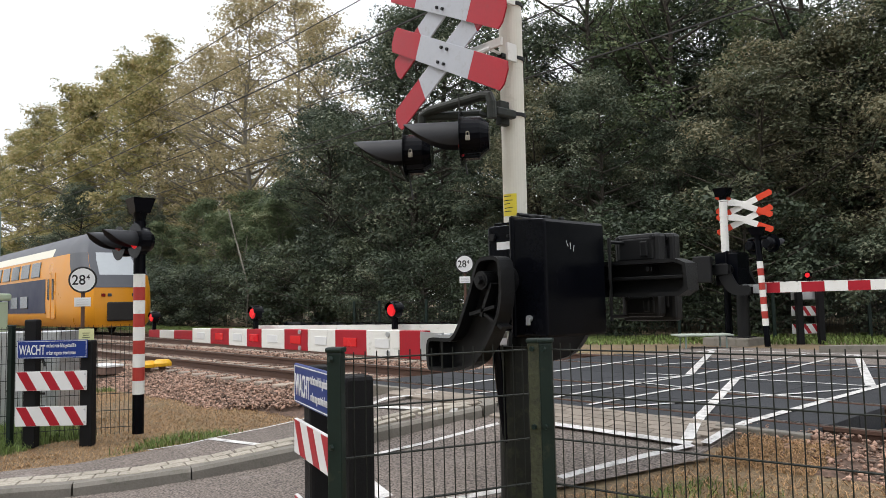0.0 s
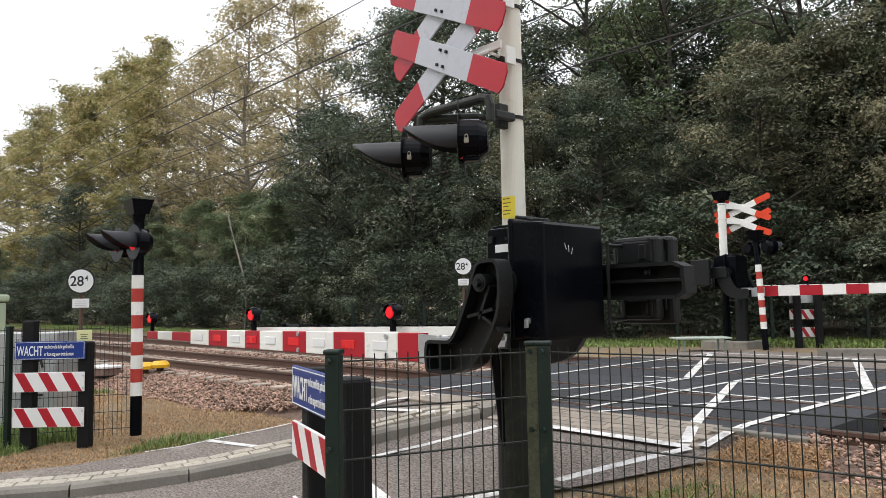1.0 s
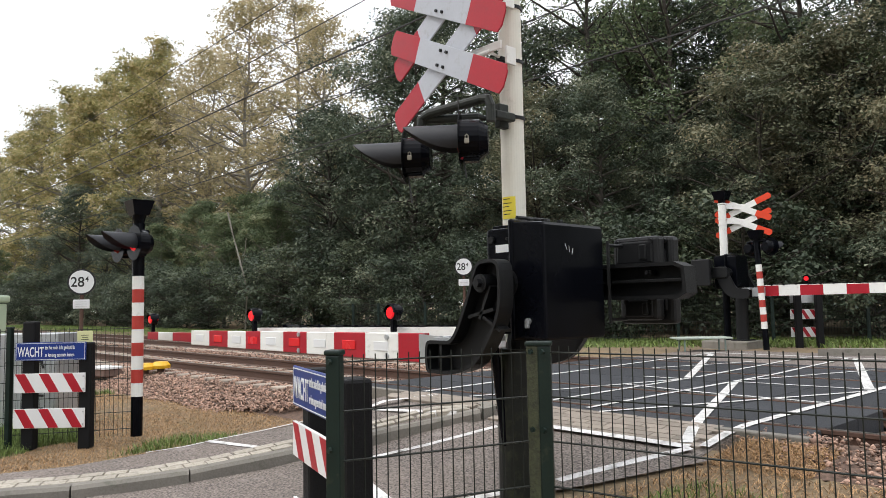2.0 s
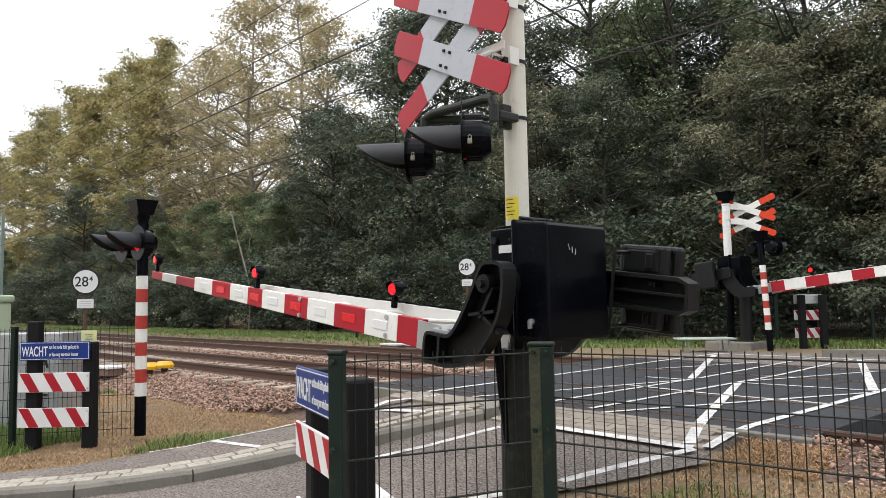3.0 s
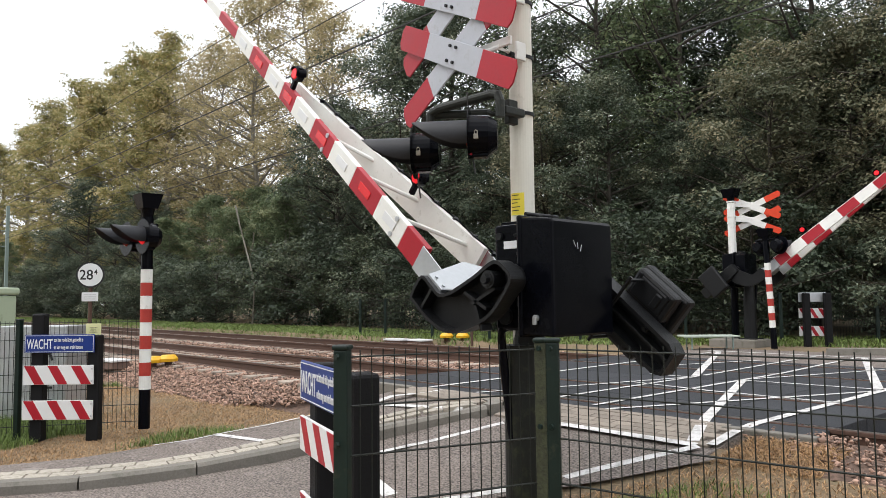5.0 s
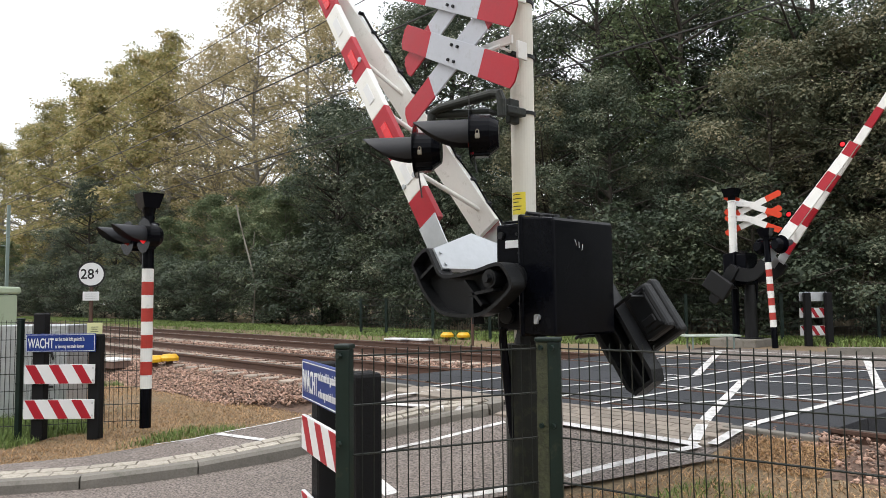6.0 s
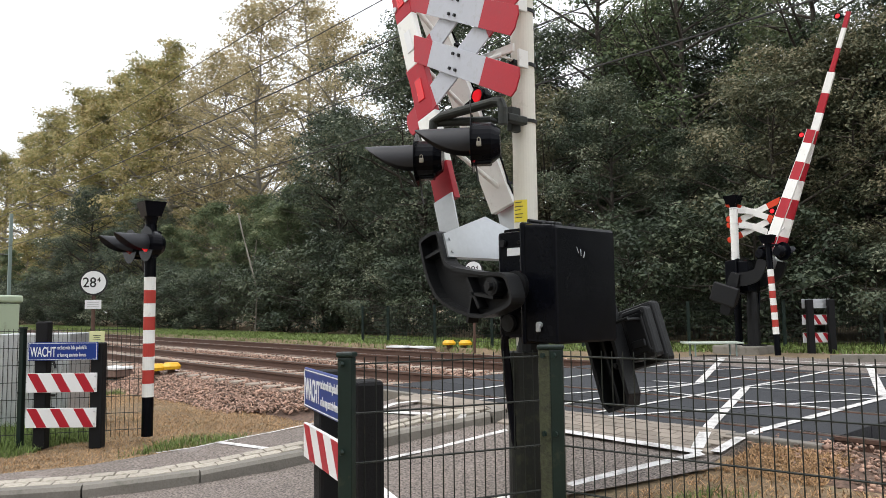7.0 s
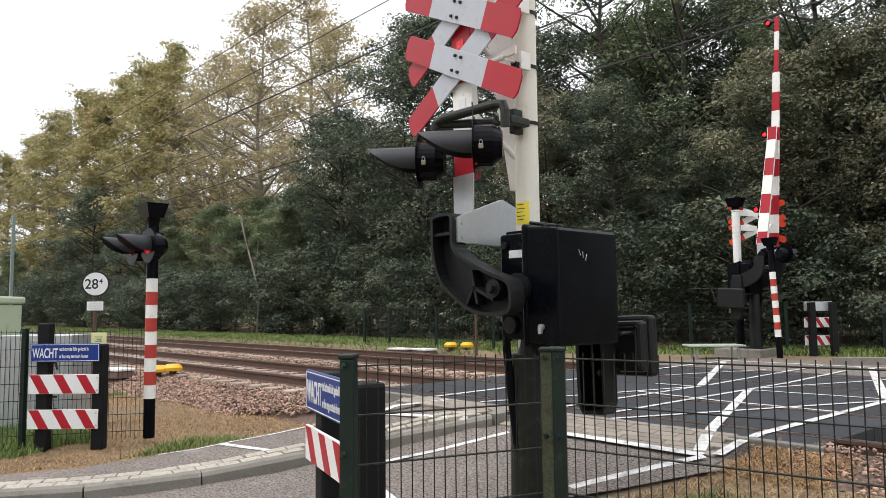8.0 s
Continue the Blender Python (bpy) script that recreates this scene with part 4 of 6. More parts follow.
def striped_post(g, height_white, bands, foot, r, lean=None):
    bm = B()
    rod(bm, (0, 0, 0), (0, 0, foot), r, n=20)
    part("post_foot", bm, BLACK, g, "black lower post")
    z = foot
    step = (height_white - foot) / bands
    for k in range(bands):
        bm = B()
        rod(bm, (0, 0, z), (0, 0, z + step - 0.001), r * 1.01, n=20)
        part("post_band", bm, WHITE if k % 2 == 0 else RED_DULL, g, "white post band" if k % 2 == 0 else "faded red post band")
        z += step


def make_lamp_post(label, m, n, total, lit_index):
    g = thing("warning_lamp_post", label, "signal post", m, group="striped warning lamp posts")
    striped_post(g, 1.925, 9, 0.47, 0.068)
    bm = B()
    rod(bm, (0, 0, 1.925), (0, 0, total - 0.28), 0.07, n=18)
    rod(bm, (0, 0, total - 0.28), (0, 0, total - 0.18), 0.06, 0.085, 18)
    part("post_top", bm, BLACK, g)
    bm = B()
    vs = []
    for z, s in ((total - 0.18, 0.10), (total, 0.15)):
        vs.append([bm.verts.new((x * s, y * s * 0.9, z)) for x, y in ((-1, -1), (1, -1), (1, 1), (-1, 1))])
    for k in range(4):
        bm.faces.new((vs[0][k], vs[0][(k + 1) % 4], vs[1][(k + 1) % 4], vs[1][k]))
    bm.faces.new(vs[0][::-1])
    bm.faces.new(vs[1])
    part("bell_box", bm, BLACK, g, "black flared bell housing")
    n = Vector((n[0], n[1], 0)).normalized()
    side = Vector((-n.y, n.x, 0))
    for k, off in enumerate((-0.24, 0.24)):
        p = side * off + n * 0.16
        mm = facing((p.x, p.y, 2.31), (side.x, side.y))
        lamp_head(g, mm, k == lit_index, 1.0, 0.37)
        bm = B()
        pipe(bm, [(0, 0, 2.42), (side * off * 0.6).to_tuple()[:2] + (2.46,), (side * off).to_tuple()[:2] + (2.45,), (side * off + n * 0.05).to_tuple()[:2] + (2.36,)], 0.03, 10)
        part("lamp_arm", bm, BLACK, g)
    return g


make_lamp_post("red and white striped post with black hooded warning lamps", pose(-9.16, 3.37, -0.43), (0.05, -1.0), 2.85, 1)
make_lamp_post("striped post with hooded lamps beyond the tracks", pose(-7.08, 15.95, -0.03, 0, -2.5, 0) @ Matrix.Scale(0.96, 4), (0.25, 1.0), 2.7, 0)


CROSS_Z = 2.85


def make_far_mast():
    g = thing("signal_mast", "white mast with orange and white crosses beyond the tracks", "signal mast")
    x, y = -8.27, 16.63
    bm = B()
    rod(bm, (x, y, 1.95), (x, y, 3.3), 0.09, n=20)
    part("mast", bm, WHITE, g)
    bm = B()
    rod(bm, (x, y, -0.05), (x, y, 1.95), 0.085, n=20)
    part("mast_foot", bm, BLACK, g)
    bm = B()
    rod(bm, (x, y, 3.3), (x, y, 3.42), 0.07, 0.09, 16)
    vs = []
    for z, s in ((3.42, 0.12), (3.62, 0.17)):
        vs.append([bm.verts.new((x + a * s, y + b * s, z)) for a, b in ((-1, -1), (1, -1), (1, 1), (-1, 1))])
    for k in range(4):
        bm.faces.new((vs[0][k], vs[0][(k + 1) % 4], vs[1][(k + 1) % 4], vs[1][k]))
    bm.faces.new(vs[0][::-1])
    bm.faces.new(vs[1])
    part("bell_box", bm, BLACK, g)
    m = facing((x + 0.37, y + 0.27, CROSS_Z), (0.97, 0.25))
    cross_bars(g, m, 0.68, 0.14, 24, 0.35, ORANGE, WHITE, bolts=False)
    for z in (CROSS_Z + 0.05, CROSS_Z + 0.4):
        bm = B()
        box(bm, x + 0.24, y + 0.17, z, 0.4, 0.03, 0.13, 0.006, pose(0, 0, 0, 0, 6, 36))
        rod(bm, (x, y, z - 0.09), (x, y, z - 0.06), 0.1, n=20)
        rod(bm, (x, y, z + 0.06), (x, y, z + 0.09), 0.1, n=20)
        part("board_bracket", bm, WHITE, g)


make_far_mast()
bm = B()
box(bm, -8.12, 16.5, 0.0, 1.1, 0.8, 0.26, 0.03)
tagged(part("concrete_footing", bm, CONCRETE), "pale concrete footing block under the far barrier", "footing")


# ---- warning guards: two black posts with boards ----
def make_guard(label, a, b, base, behind=0.09, text=True, tall=0.25, low=0.0):
    """a, b: ends of the boards in plan; the posts stand behind them."""
    a, b = Vector((*a, 0)), Vector((*b, 0))
    e = (b - a).normalized()
    ln = (b - a).length
    m = facing((a.x, a.y, base), (e.x, e.y))
    g = thing("crossing_guard", label, "guard", m, group="guards with warning boards")
    for x, top in ((0.13, 1.22 + tall), (ln - 0.03, 1.22)):
        bm = B()
        box(bm, x, behind, top / 2, 0.145, 0.13, top, 0.02)
        part("post", bm, RECYCLED, g, "black recycled-plastic post")
    z = 1.02
    bm = B()
    box(bm, ln / 2, 0.0, z + 0.105, ln, 0.018, 0.21, 0.006)
    sg = part("sign_panel", bm, SIGN_BLUE if text else ZINC, g, "blue enamel warning sign" if text else "plain grey back of the sign")
    if text:
        bm = B()
        for zz in (0.012, 0.198):
            box(bm, ln / 2, -0.0102, z + zz, ln - 0.02, 0.002, 0.005)
        for xx in (0.012, ln - 0.012):
            box(bm, xx, -0.0102, z + 0.105, 0.005, 0.002, 0.19)
        part("sign_border", bm, SIGN_WHITE, sg)
        letters("WACHT", 0.158, SIGN_WHITE, sg, Matrix.Translation((0.03, -0.0105, z + 0.048)) @ FLAT, "heading", 0.505)
        letters("tot het rode licht gedoofd is", 0.062, SIGN_WHITE, sg, Matrix.Translation((0.345, -0.0105, z + 0.128)) @ FLAT, "text_line", 0.465 * ln / 0.79)
        letters("er kan nog een trein komen", 0.062, SIGN_WHITE, sg, Matrix.Translation((0.345, -0.0105, z + 0.045)) @ FLAT, "text_line", 0.465 * ln / 0.79)
    for zb in (0.655 + low, 0.255 + low):
        h = 0.22 - low * 0.4
        bm = B()
        box(bm, ln / 2 - 0.005, 0.0, zb + h / 2, ln, 0.02, h, 0.003)
        bd = part("board", bm, SIGN_WHITE, g, "white board with slanting red stripes")
        p = ln / 3.0
        for k in range(3):
            x0 = 0.005 + k * p
            bm = B()
            prism(bm, [(x0 + 0.125, zb + 0.004), (x0 + 0.125 + p * 0.42, zb + 0.004), (x0 + p * 0.42, zb + h - 0.004), (x0, zb + h - 0.004)], 0.003, Matrix.Translation((0, -0.0112, 0)))
            part("red_stripe", bm, RED, bd)
        bm = B()
        for zz in (0.04, h - 0.04):
            rod(bm, (ln - 0.02, -0.01, zb + zz), (ln - 0.02, -0.02, zb + zz), 0.01, n=8)
        part("screw_heads", bm, ZINC, bd)
    return g


make_guard("black guard with blue warning sign and striped boards by the fence", (-9.63, 2.16), (-9.08, 2.76), -0.50)
make_guard("black guard with blue sign and striped boards beside the gate post", (-3.51, 2.14), (-2.755, 1.90), -0.47, tall=0.0, low=0.10)
make_guard("black guard with striped boards beyond the tracks", (-7.02, 17.12), (-6.58, 17.56), -0.06, -0.09, text=False, tall=0.0)
bm = B()
box(bm, 0, 0, 0.075, 0.18, 0.006, 0.15, 0.002)
card = part("notice_card", bm, PALE_YELLOW)
card.matrix_basis = facing((-9.2, 2.78, 0.70), (0.68, 0.73))
tagged(card, "small faded yellow notice card with unreadable print", "notice")
bm = B()
for k in range(3):
    box(bm, 0, -0.005, 0.05 + 0.025 * k, 0.09 - 0.02 * (k % 2), 0.002, 0.006)
part("print_bars", bm, INK, card)


# ---- kilometre signs ----
def make_km_sign(label, p, e, base, r):
    m = facing(p, e)
    g = thing("kilometre_sign", label, "track sign", m, group="round kilometre signs")
    bm = B()
    rod(bm, (0, 0.03, base - p[2]), (0, 0.03, r), 0.035, n=10)
    part("sign_post", bm, RAIL, g, "rusty brown steel post")
    bm = B()
    n = 36
    prism(bm, [(r * math.cos(2 * math.pi * k / n), r * math.sin(2 * math.pi * k / n)) for k in range(n)], 0.03)
    disc = part("rim", bm, INK, g, "black rim")
    bm = B()
    prism(bm, [(0.87 * r * math.cos(2 * math.pi * k / n), 0.87 * r * math.sin(2 * math.pi * k / n)) for k in range(n)], 0.03, Matrix.Translation((0, -0.004, 0)))
    part("face", bm, SIGN_WHITE, disc, "white face")
    letters("28", 1.06 * r, INK, disc, Matrix.Translation((-0.76 * r, -0.0205, -0.36 * r)) @ FLAT, "figures", 0.92)
    letters("4", 0.56 * r, INK, disc, Matrix.Translation((0.26 * r, -0.0205, 0.02 * r)) @ FLAT, "figure", 0.9)
    bm = B()
    box(bm, 0, -0.005, -r - 0.17, 1.15 * r, 0.02, 0.17, 0.005)
    plate = part("plate", bm, SIGN_WHITE, g, "small white plate with unreadable print")
    bm = B()
    for k in range(3):
        box(bm, 0, -0.016, -r - 0.13 - 0.04 * k, 0.8 * r, 0.002, 0.008)
    part("print_bars", bm, mat("grey_print", (0.4, 0.4, 0.4), 0.6), plate)


make_km_sign("round white kilometre sign numbered 28 4 beside the near track", (-14.94, 4.43, 1.64), (0.45, 0.89), -0.35, 0.25)
make_km_sign("round white kilometre sign numbered 28 4 beyond the tracks", (-13.66, 13.3, 2.05), (0.74, 0.67), -0.1, 0.24)


# ---- fences ----
def mesh_panel(bm, a, b, z0, z1, wires=0.05, rows=0.2, r=0.0028, ground=None):
    a, b = Vector((*a, 0)), Vector((*b, 0))
    ln = (b - a).length
    e = (b - a) / ln
    n = int(ln / wires)
    for k in range(n + 1):
        p = a + e * min(ln, (k + 0.5) * wires)
        rod(bm, (p.x, p.y, z0), (p.x, p.y, z1 + 0.028), r, n=5, caps=True)
    side = Vector((-e.y, e.x, 0)) * (r * 2)
    z = z1
    while z > z0:
        for s in (-1, 1):
            p, q = a + side * s, b + side * s
            rod(bm, (p.x, p.y, z), (q.x, q.y, z), r * 1.25, n=5, caps=False)
        z -= rows
    return bm


def fence_post(g, p, z0, z1, w=0.06, cap=True, material=None):
    bm = B()
    box(bm, p[0], p[1], (z0 + z1) / 2, w, w, z1 - z0, 0.006, pose(0, 0, 0, 0, 0, 35))
    post = part("post", bm, material or GREEN_STEEL, g)
    if cap:
        bm = B()
        box(bm, p[0], p[1], z1 + 0.01, w * 1.2, w * 1.2, 0.022, 0.008, pose(0, 0, 0, 0, 0, 35))
        part("post_cap", bm, GREEN_STEEL, post)
    for z in np.arange(z0 + 0.3, z1, 0.35):
        bm = B()
        rod(bm, (p[0] + 0.02, p[1] - w * 0.6, z), (p[0] + 0.02, p[1] - w * 0.6 - 0.012, z), 0.012, n=8)
        part("clip_bolt", bm, GREEN_STEEL, post)


def make_fence(label, posts, z0, z1, wires=0.05, r=0.0028, w=0.06, end_post=True, mossy=None):
    g = thing("mesh_fence", label, "fence")
    for p in (posts if end_post else posts[:-1]):
        fence_post(g, p, z0, z1 + 0.03, w, material=MOSSY if p == mossy else None)
    for a, b in zip(posts, posts[1:]):
        bm = B()
        mesh_panel(bm, a, b, z0 + 0.08, z1, wires, 0.2, r)
        part("mesh_panel", bm, WIRE_GREEN, g, "dark green welded wire mesh")
    return g


make_fence("dark green welded mesh fence panel with a capped gate post", [(-2.53, 1.735), (-2.235, 2.63)], -0.5, 0.845, mossy=(-2.235, 2.63))
make_fence("dark green welded mesh fence along the verge", [(-2.19, 2.655), (0.15, 3.05), (2.6, 3.45)], -0.5, 0.845)
make_fence("dark green mesh fence behind the warning guard", [(-10.9, 0.2), (-9.80, 2.14), (-9.20, 3.34)], -0.5, 0.86, 0.05, 0.003, end_post=False)
make_fence("green mesh fence beyond the tracks at the wood's edge", [(-20.5, 14.7), (-19.1, 14.7), (-16.8, 14.7), (-14.4, 14.7), (-12.2, 15.9), (-10.1, 17.6), (-8.2, 18.9), (-6.4, 20.2), (-4.4, 21.6), (-2.4, 23.0)], -0.06, 1.12, 0.07, 0.004, 0.08)


# ---- things along the track ----
def make_track_box(label, p, yaw):
    g = thing("point_heater_box", label, "track box", pose(*p, 0, 0, yaw), group="pale track boxes")
    bm = B()
    vs = []
    for z, sx, sy in ((0.0, 0.42, 0.24), (0.14, 0.34, 0.18)):
        vs.append([bm.verts.new((sx * a, sy * b, z)) for a, b in ((-1, -1), (1, -1), (1, 1), (-1, 1))])
    for k in range(4):
        bm.faces.new((vs[0][k], vs[0][(k + 1) % 4], vs[1][(k + 1) % 4], vs[1][k]))
    bm.faces.new(vs[0][::-1])
    bm.faces.new(vs[1])
    part("box_body", bm, RAIL, g, "dark rusty box body")
    bm = B()
    box(bm, 0, 0, 0.16, 0.74, 0.42, 0.05, 0.011)
    part("lid", bm, SIGN_WHITE, g, "pale grey lid")


def make_yellow_box(label, p):
    g = thing("axle_counter", label, "track sensor", pose(*p), group="yellow axle counters")
    bm = B()
    rod(bm, (0, 0, 0), (0, 0, 0.16), 0.07, n=12)
    part("stem", bm, RAIL, g)
    bm = B()
    rod(bm, (0, 0, 0.14), (0, 0, 0.2), 0.18, 0.19, 16)
    rod(bm, (0, 0, 0.2), (0, 0, 0.27), 0.19, 0.13, 16)
    part("cap", bm, YELLOW, g, "bright yellow plastic cap")


make_yellow_box("yellow capped axle counter on the ballast", (-15.2, 5.75, -0.26))
make_yellow_box("yellow capped axle counter on the ballast", (-15.05, 6.0, -0.24))
make_yellow_box("yellow capped axle counter beyond the tracks", (-15.4, 14.0, -0.1))
make_yellow_box("yellow capped axle counter beyond the tracks", (-14.95, 14.2, -0.1))
make_track_box("pale lidded box at the ballast edge", (-16.6, 5.4, -0.28), 10)
make_track_box("pale lidded box beyond the far rail", (-17.0, 13.5, -0.2), 5)
make_track_box("rusty lidded box beyond the far rail", (-16.2, 13.7, -0.2), -8)


def make_cabinet():
    g = thing("relay_cabinet", "pale green trackside cabinet with black scrawled lines", "cabinet", pose(-12.75, 2.25, -0.5, 0, 0, -45))
    bm = B()
    box(bm, 0, 0, 0.86, 0.95, 0.5, 1.72, 0.02)
    body = part("body", bm, MINT, g)
    bm = B()
    box(bm, 0, 0, 1.79, 1.02, 0.57, 0.11, 0.03)
    part("roof", bm, MINT, g, "faded green cabinet roof")
    bm = B()
    for s in (-1, 1):
        box(bm, s * 0.235, -0.252, 0.9, 0.45, 0.008, 1.5, 0.004)
    part("doors", bm, MINT, body)
    bm = B()
    pipe(bm, [(-0.3, -0.26, 1.3), (0.1, -0.26, 1.52), (0.3, -0.26, 1.48), (0.22, -0.26, 1.22), (-0.1, -0.26, 1.12), (0.35, -0.26, 1.1)], 0.009, 5)
    pipe(bm, [(-0.4, -0.26, 1.5), (-0.2, -0.26, 1.55), (-0.32, -0.26, 1.42)], 0.009, 5)
    part("scrawl", bm, INK, body, "black scrawled paint lines")
    g = thing("steel_box", "galvanised corrugated steel box with black paint marks", "cabinet", pose(-11.35, 2.75, -0.45, 0, 0, 42))
    bm = B()
    box(bm, 0, 0, 0.62, 1.05, 0.5, 1.24, 0.01)
    body = part("body", bm, ZINC, g)
    for k in range(16):
        bm = B()
        box(bm, -0.5 + 0.0666 * k, -0.253, 0.6, 0.03, 0.012, 1.14, 0.004)
        part("rib", bm, ZINC, body)
    bm = B()
    pipe(bm, [(0.18, -0.266, 0.78), (0.26, -0.266, 1.05), (0.34, -0.266, 0.78)], 0.016, 5)
    part("paint_mark", bm, INK, body, "black paint mark")
    for x, z, sx, sz in ((0.26, 0.87, 0.14, 0.03), (0.27, 0.66, 0.16, 0.03), (0.27, 0.42, 0.16, 0.03), (0.27, 0.25, 0.16, 0.03), (0.2, 0.54, 0.03, 0.2)):
        bm = B()
        box(bm, x, -0.264, z, sx, 0.004, sz)
        part("paint_mark", bm, INK, body, "black paint mark")


make_cabinet()


def make_plate_table():
    g = thing("cable_pit_cover", "pale grey-green plate on short legs by the far barrier", "cover", pose(-7.95, 14.75, -0.02, 0, 0, 46))
    bm = B()
    box(bm, 0, 0, 0.285, 1.15, 0.6, 0.035, 0.008)
    part("plate", bm, PLATE_GREEN, g)
    for x in (-0.4, 0.45):
        for y in (-0.2, 0.2):
            bm = B()
            box(bm, x, y, 0.14, 0.03, 0.03, 0.28, 0.004)
            part("leg", bm, MAST_GREEN, g)


make_plate_table()
bm = B()
slab(bm, [(-5.5, 14.55), (-5.35, 14.95), (-2.2, 17.2), (-1.9, 16.9)], -0.1, 0.11)
tagged(part("kerb", bm, CONCRETE), "raised pale concrete kerb beyond the crossing", "kerb", kind="structure")


# ---- overhead line ----
def make_wires():
    for label, y, z, r in (("near contact wire over the track", 7.19, 5.42, 0.009), ("near carrying cable over the track", 7.19, 7.25, 0.006), ("near feeder cable over the track", 7.19, 6.4, 0.006), ("far contact wire over the track", 11.19, 5.55, 0.011), ("far carrying cable over the track", 11.19, 7.0, 0.009)):
        bm = B()
        pts = []
        for k in range(0, 61):
            x = -300 + 8 * k
            sag = 0 if z < 6 else 0.45 * ((((x + 50) % 60) - 30) / 30) ** 2 - 0.3
            pts.append((x, y, z + sag))
        pipe(bm, pts, r * 1.5, 5)
        tagged(part("overhead_wire", bm, CABLE), "dark " + label, "wire", group="overhead wires")


def make_catenary_mast(x, y):
    g = thing("catenary_mast", "grey-green steel mast carrying the overhead line", "mast", pose(x, y, -0.1), group="overhead line masts")
    bm = B()
    box(bm, 0, 0, 4.7, 0.24, 0.24, 9.4, 0.01)
    part("mast", bm, MAST_GREEN, g)
    s = -1 if y > 9 else 1
    for z in (7.3, 6.0):
        bm = B()
        pipe(bm, [(0, 0, z), (0, s * 3.0, z + 0.15)], 0.04, 8)
        part("cantilever", bm, MAST_GREEN, g)
        bm = B()
        for k in range(5):
            rod(bm, (0, s * (0.5 + 0.08 * k), z + 0.02), (0, s * (0.53 + 0.08 * k), z + 0.02), 0.09, n=10)
        part("insulator", bm, RAIL, g)


make_wires()
make_catenary_mast(-69, 4.4)
make_catenary_mast(-69, 13.9)


# ---- the leaving train ----
ROWS = [(0.32, 1.25), (0.5, 1.42), (0.95, 1.48), (1.35, 1.5), (2.0, 1.5), (2.55, 1.5), (3.05, 1.48), (3.55, 1.4), (3.95, 1.22), (4.35, 0.85), (4.58, 0.35), (4.62, 0.0)]
NOSE = [0.0, 0.06, 0.12, 0.1, 0.0, -0.3, -0.68, -1.05, -1.4, -1.95, -2.6, -3.0]
STATIONS = [0.0, 0.12, 0.35, 0.8, 1.6, 3.2]
PINCH = [0.72, 0.84, 0.93, 0.975, 1.0, 1.0]


def train_point(row, x_back, side):
    z, w = ROWS[row]
    for k in range(len(STATIONS) - 1):
        if x_back <= STATIONS[k + 1]:
            f = (x_back - STATIONS[k]) / (STATIONS[k + 1] - STATIONS[k])
            p = PINCH[k] + f * (PINCH[k + 1] - PINCH[k])
            break
    else:
        p = 1.0
    fade = max(0.0, 1 - x_back / 6.0)
    return Vector((NOSE[row] * fade - x_back, side * w * p, z))


def train_band(name, rows, xs, material, parent, label="", out=0.0, sides=(-1, 1)):
    bm = B()
    for side in sides:
        grid = [[bm.verts.new(train_point(r, x, side) + Vector((0, side * out, 0))) for x in xs] for r in rows]
        for a, b in zip(grid, grid[1:]):
            for k in range(len(xs) - 1):
                f = (a[k], a[k + 1], b[k + 1], b[k])
                bm.faces.new(f if side > 0 else f[::-1])
    bmesh.ops.remove_doubles(bm, verts=bm.verts, dist=0.0005)
    return part(name, bm, material, parent, label, smooth=True)


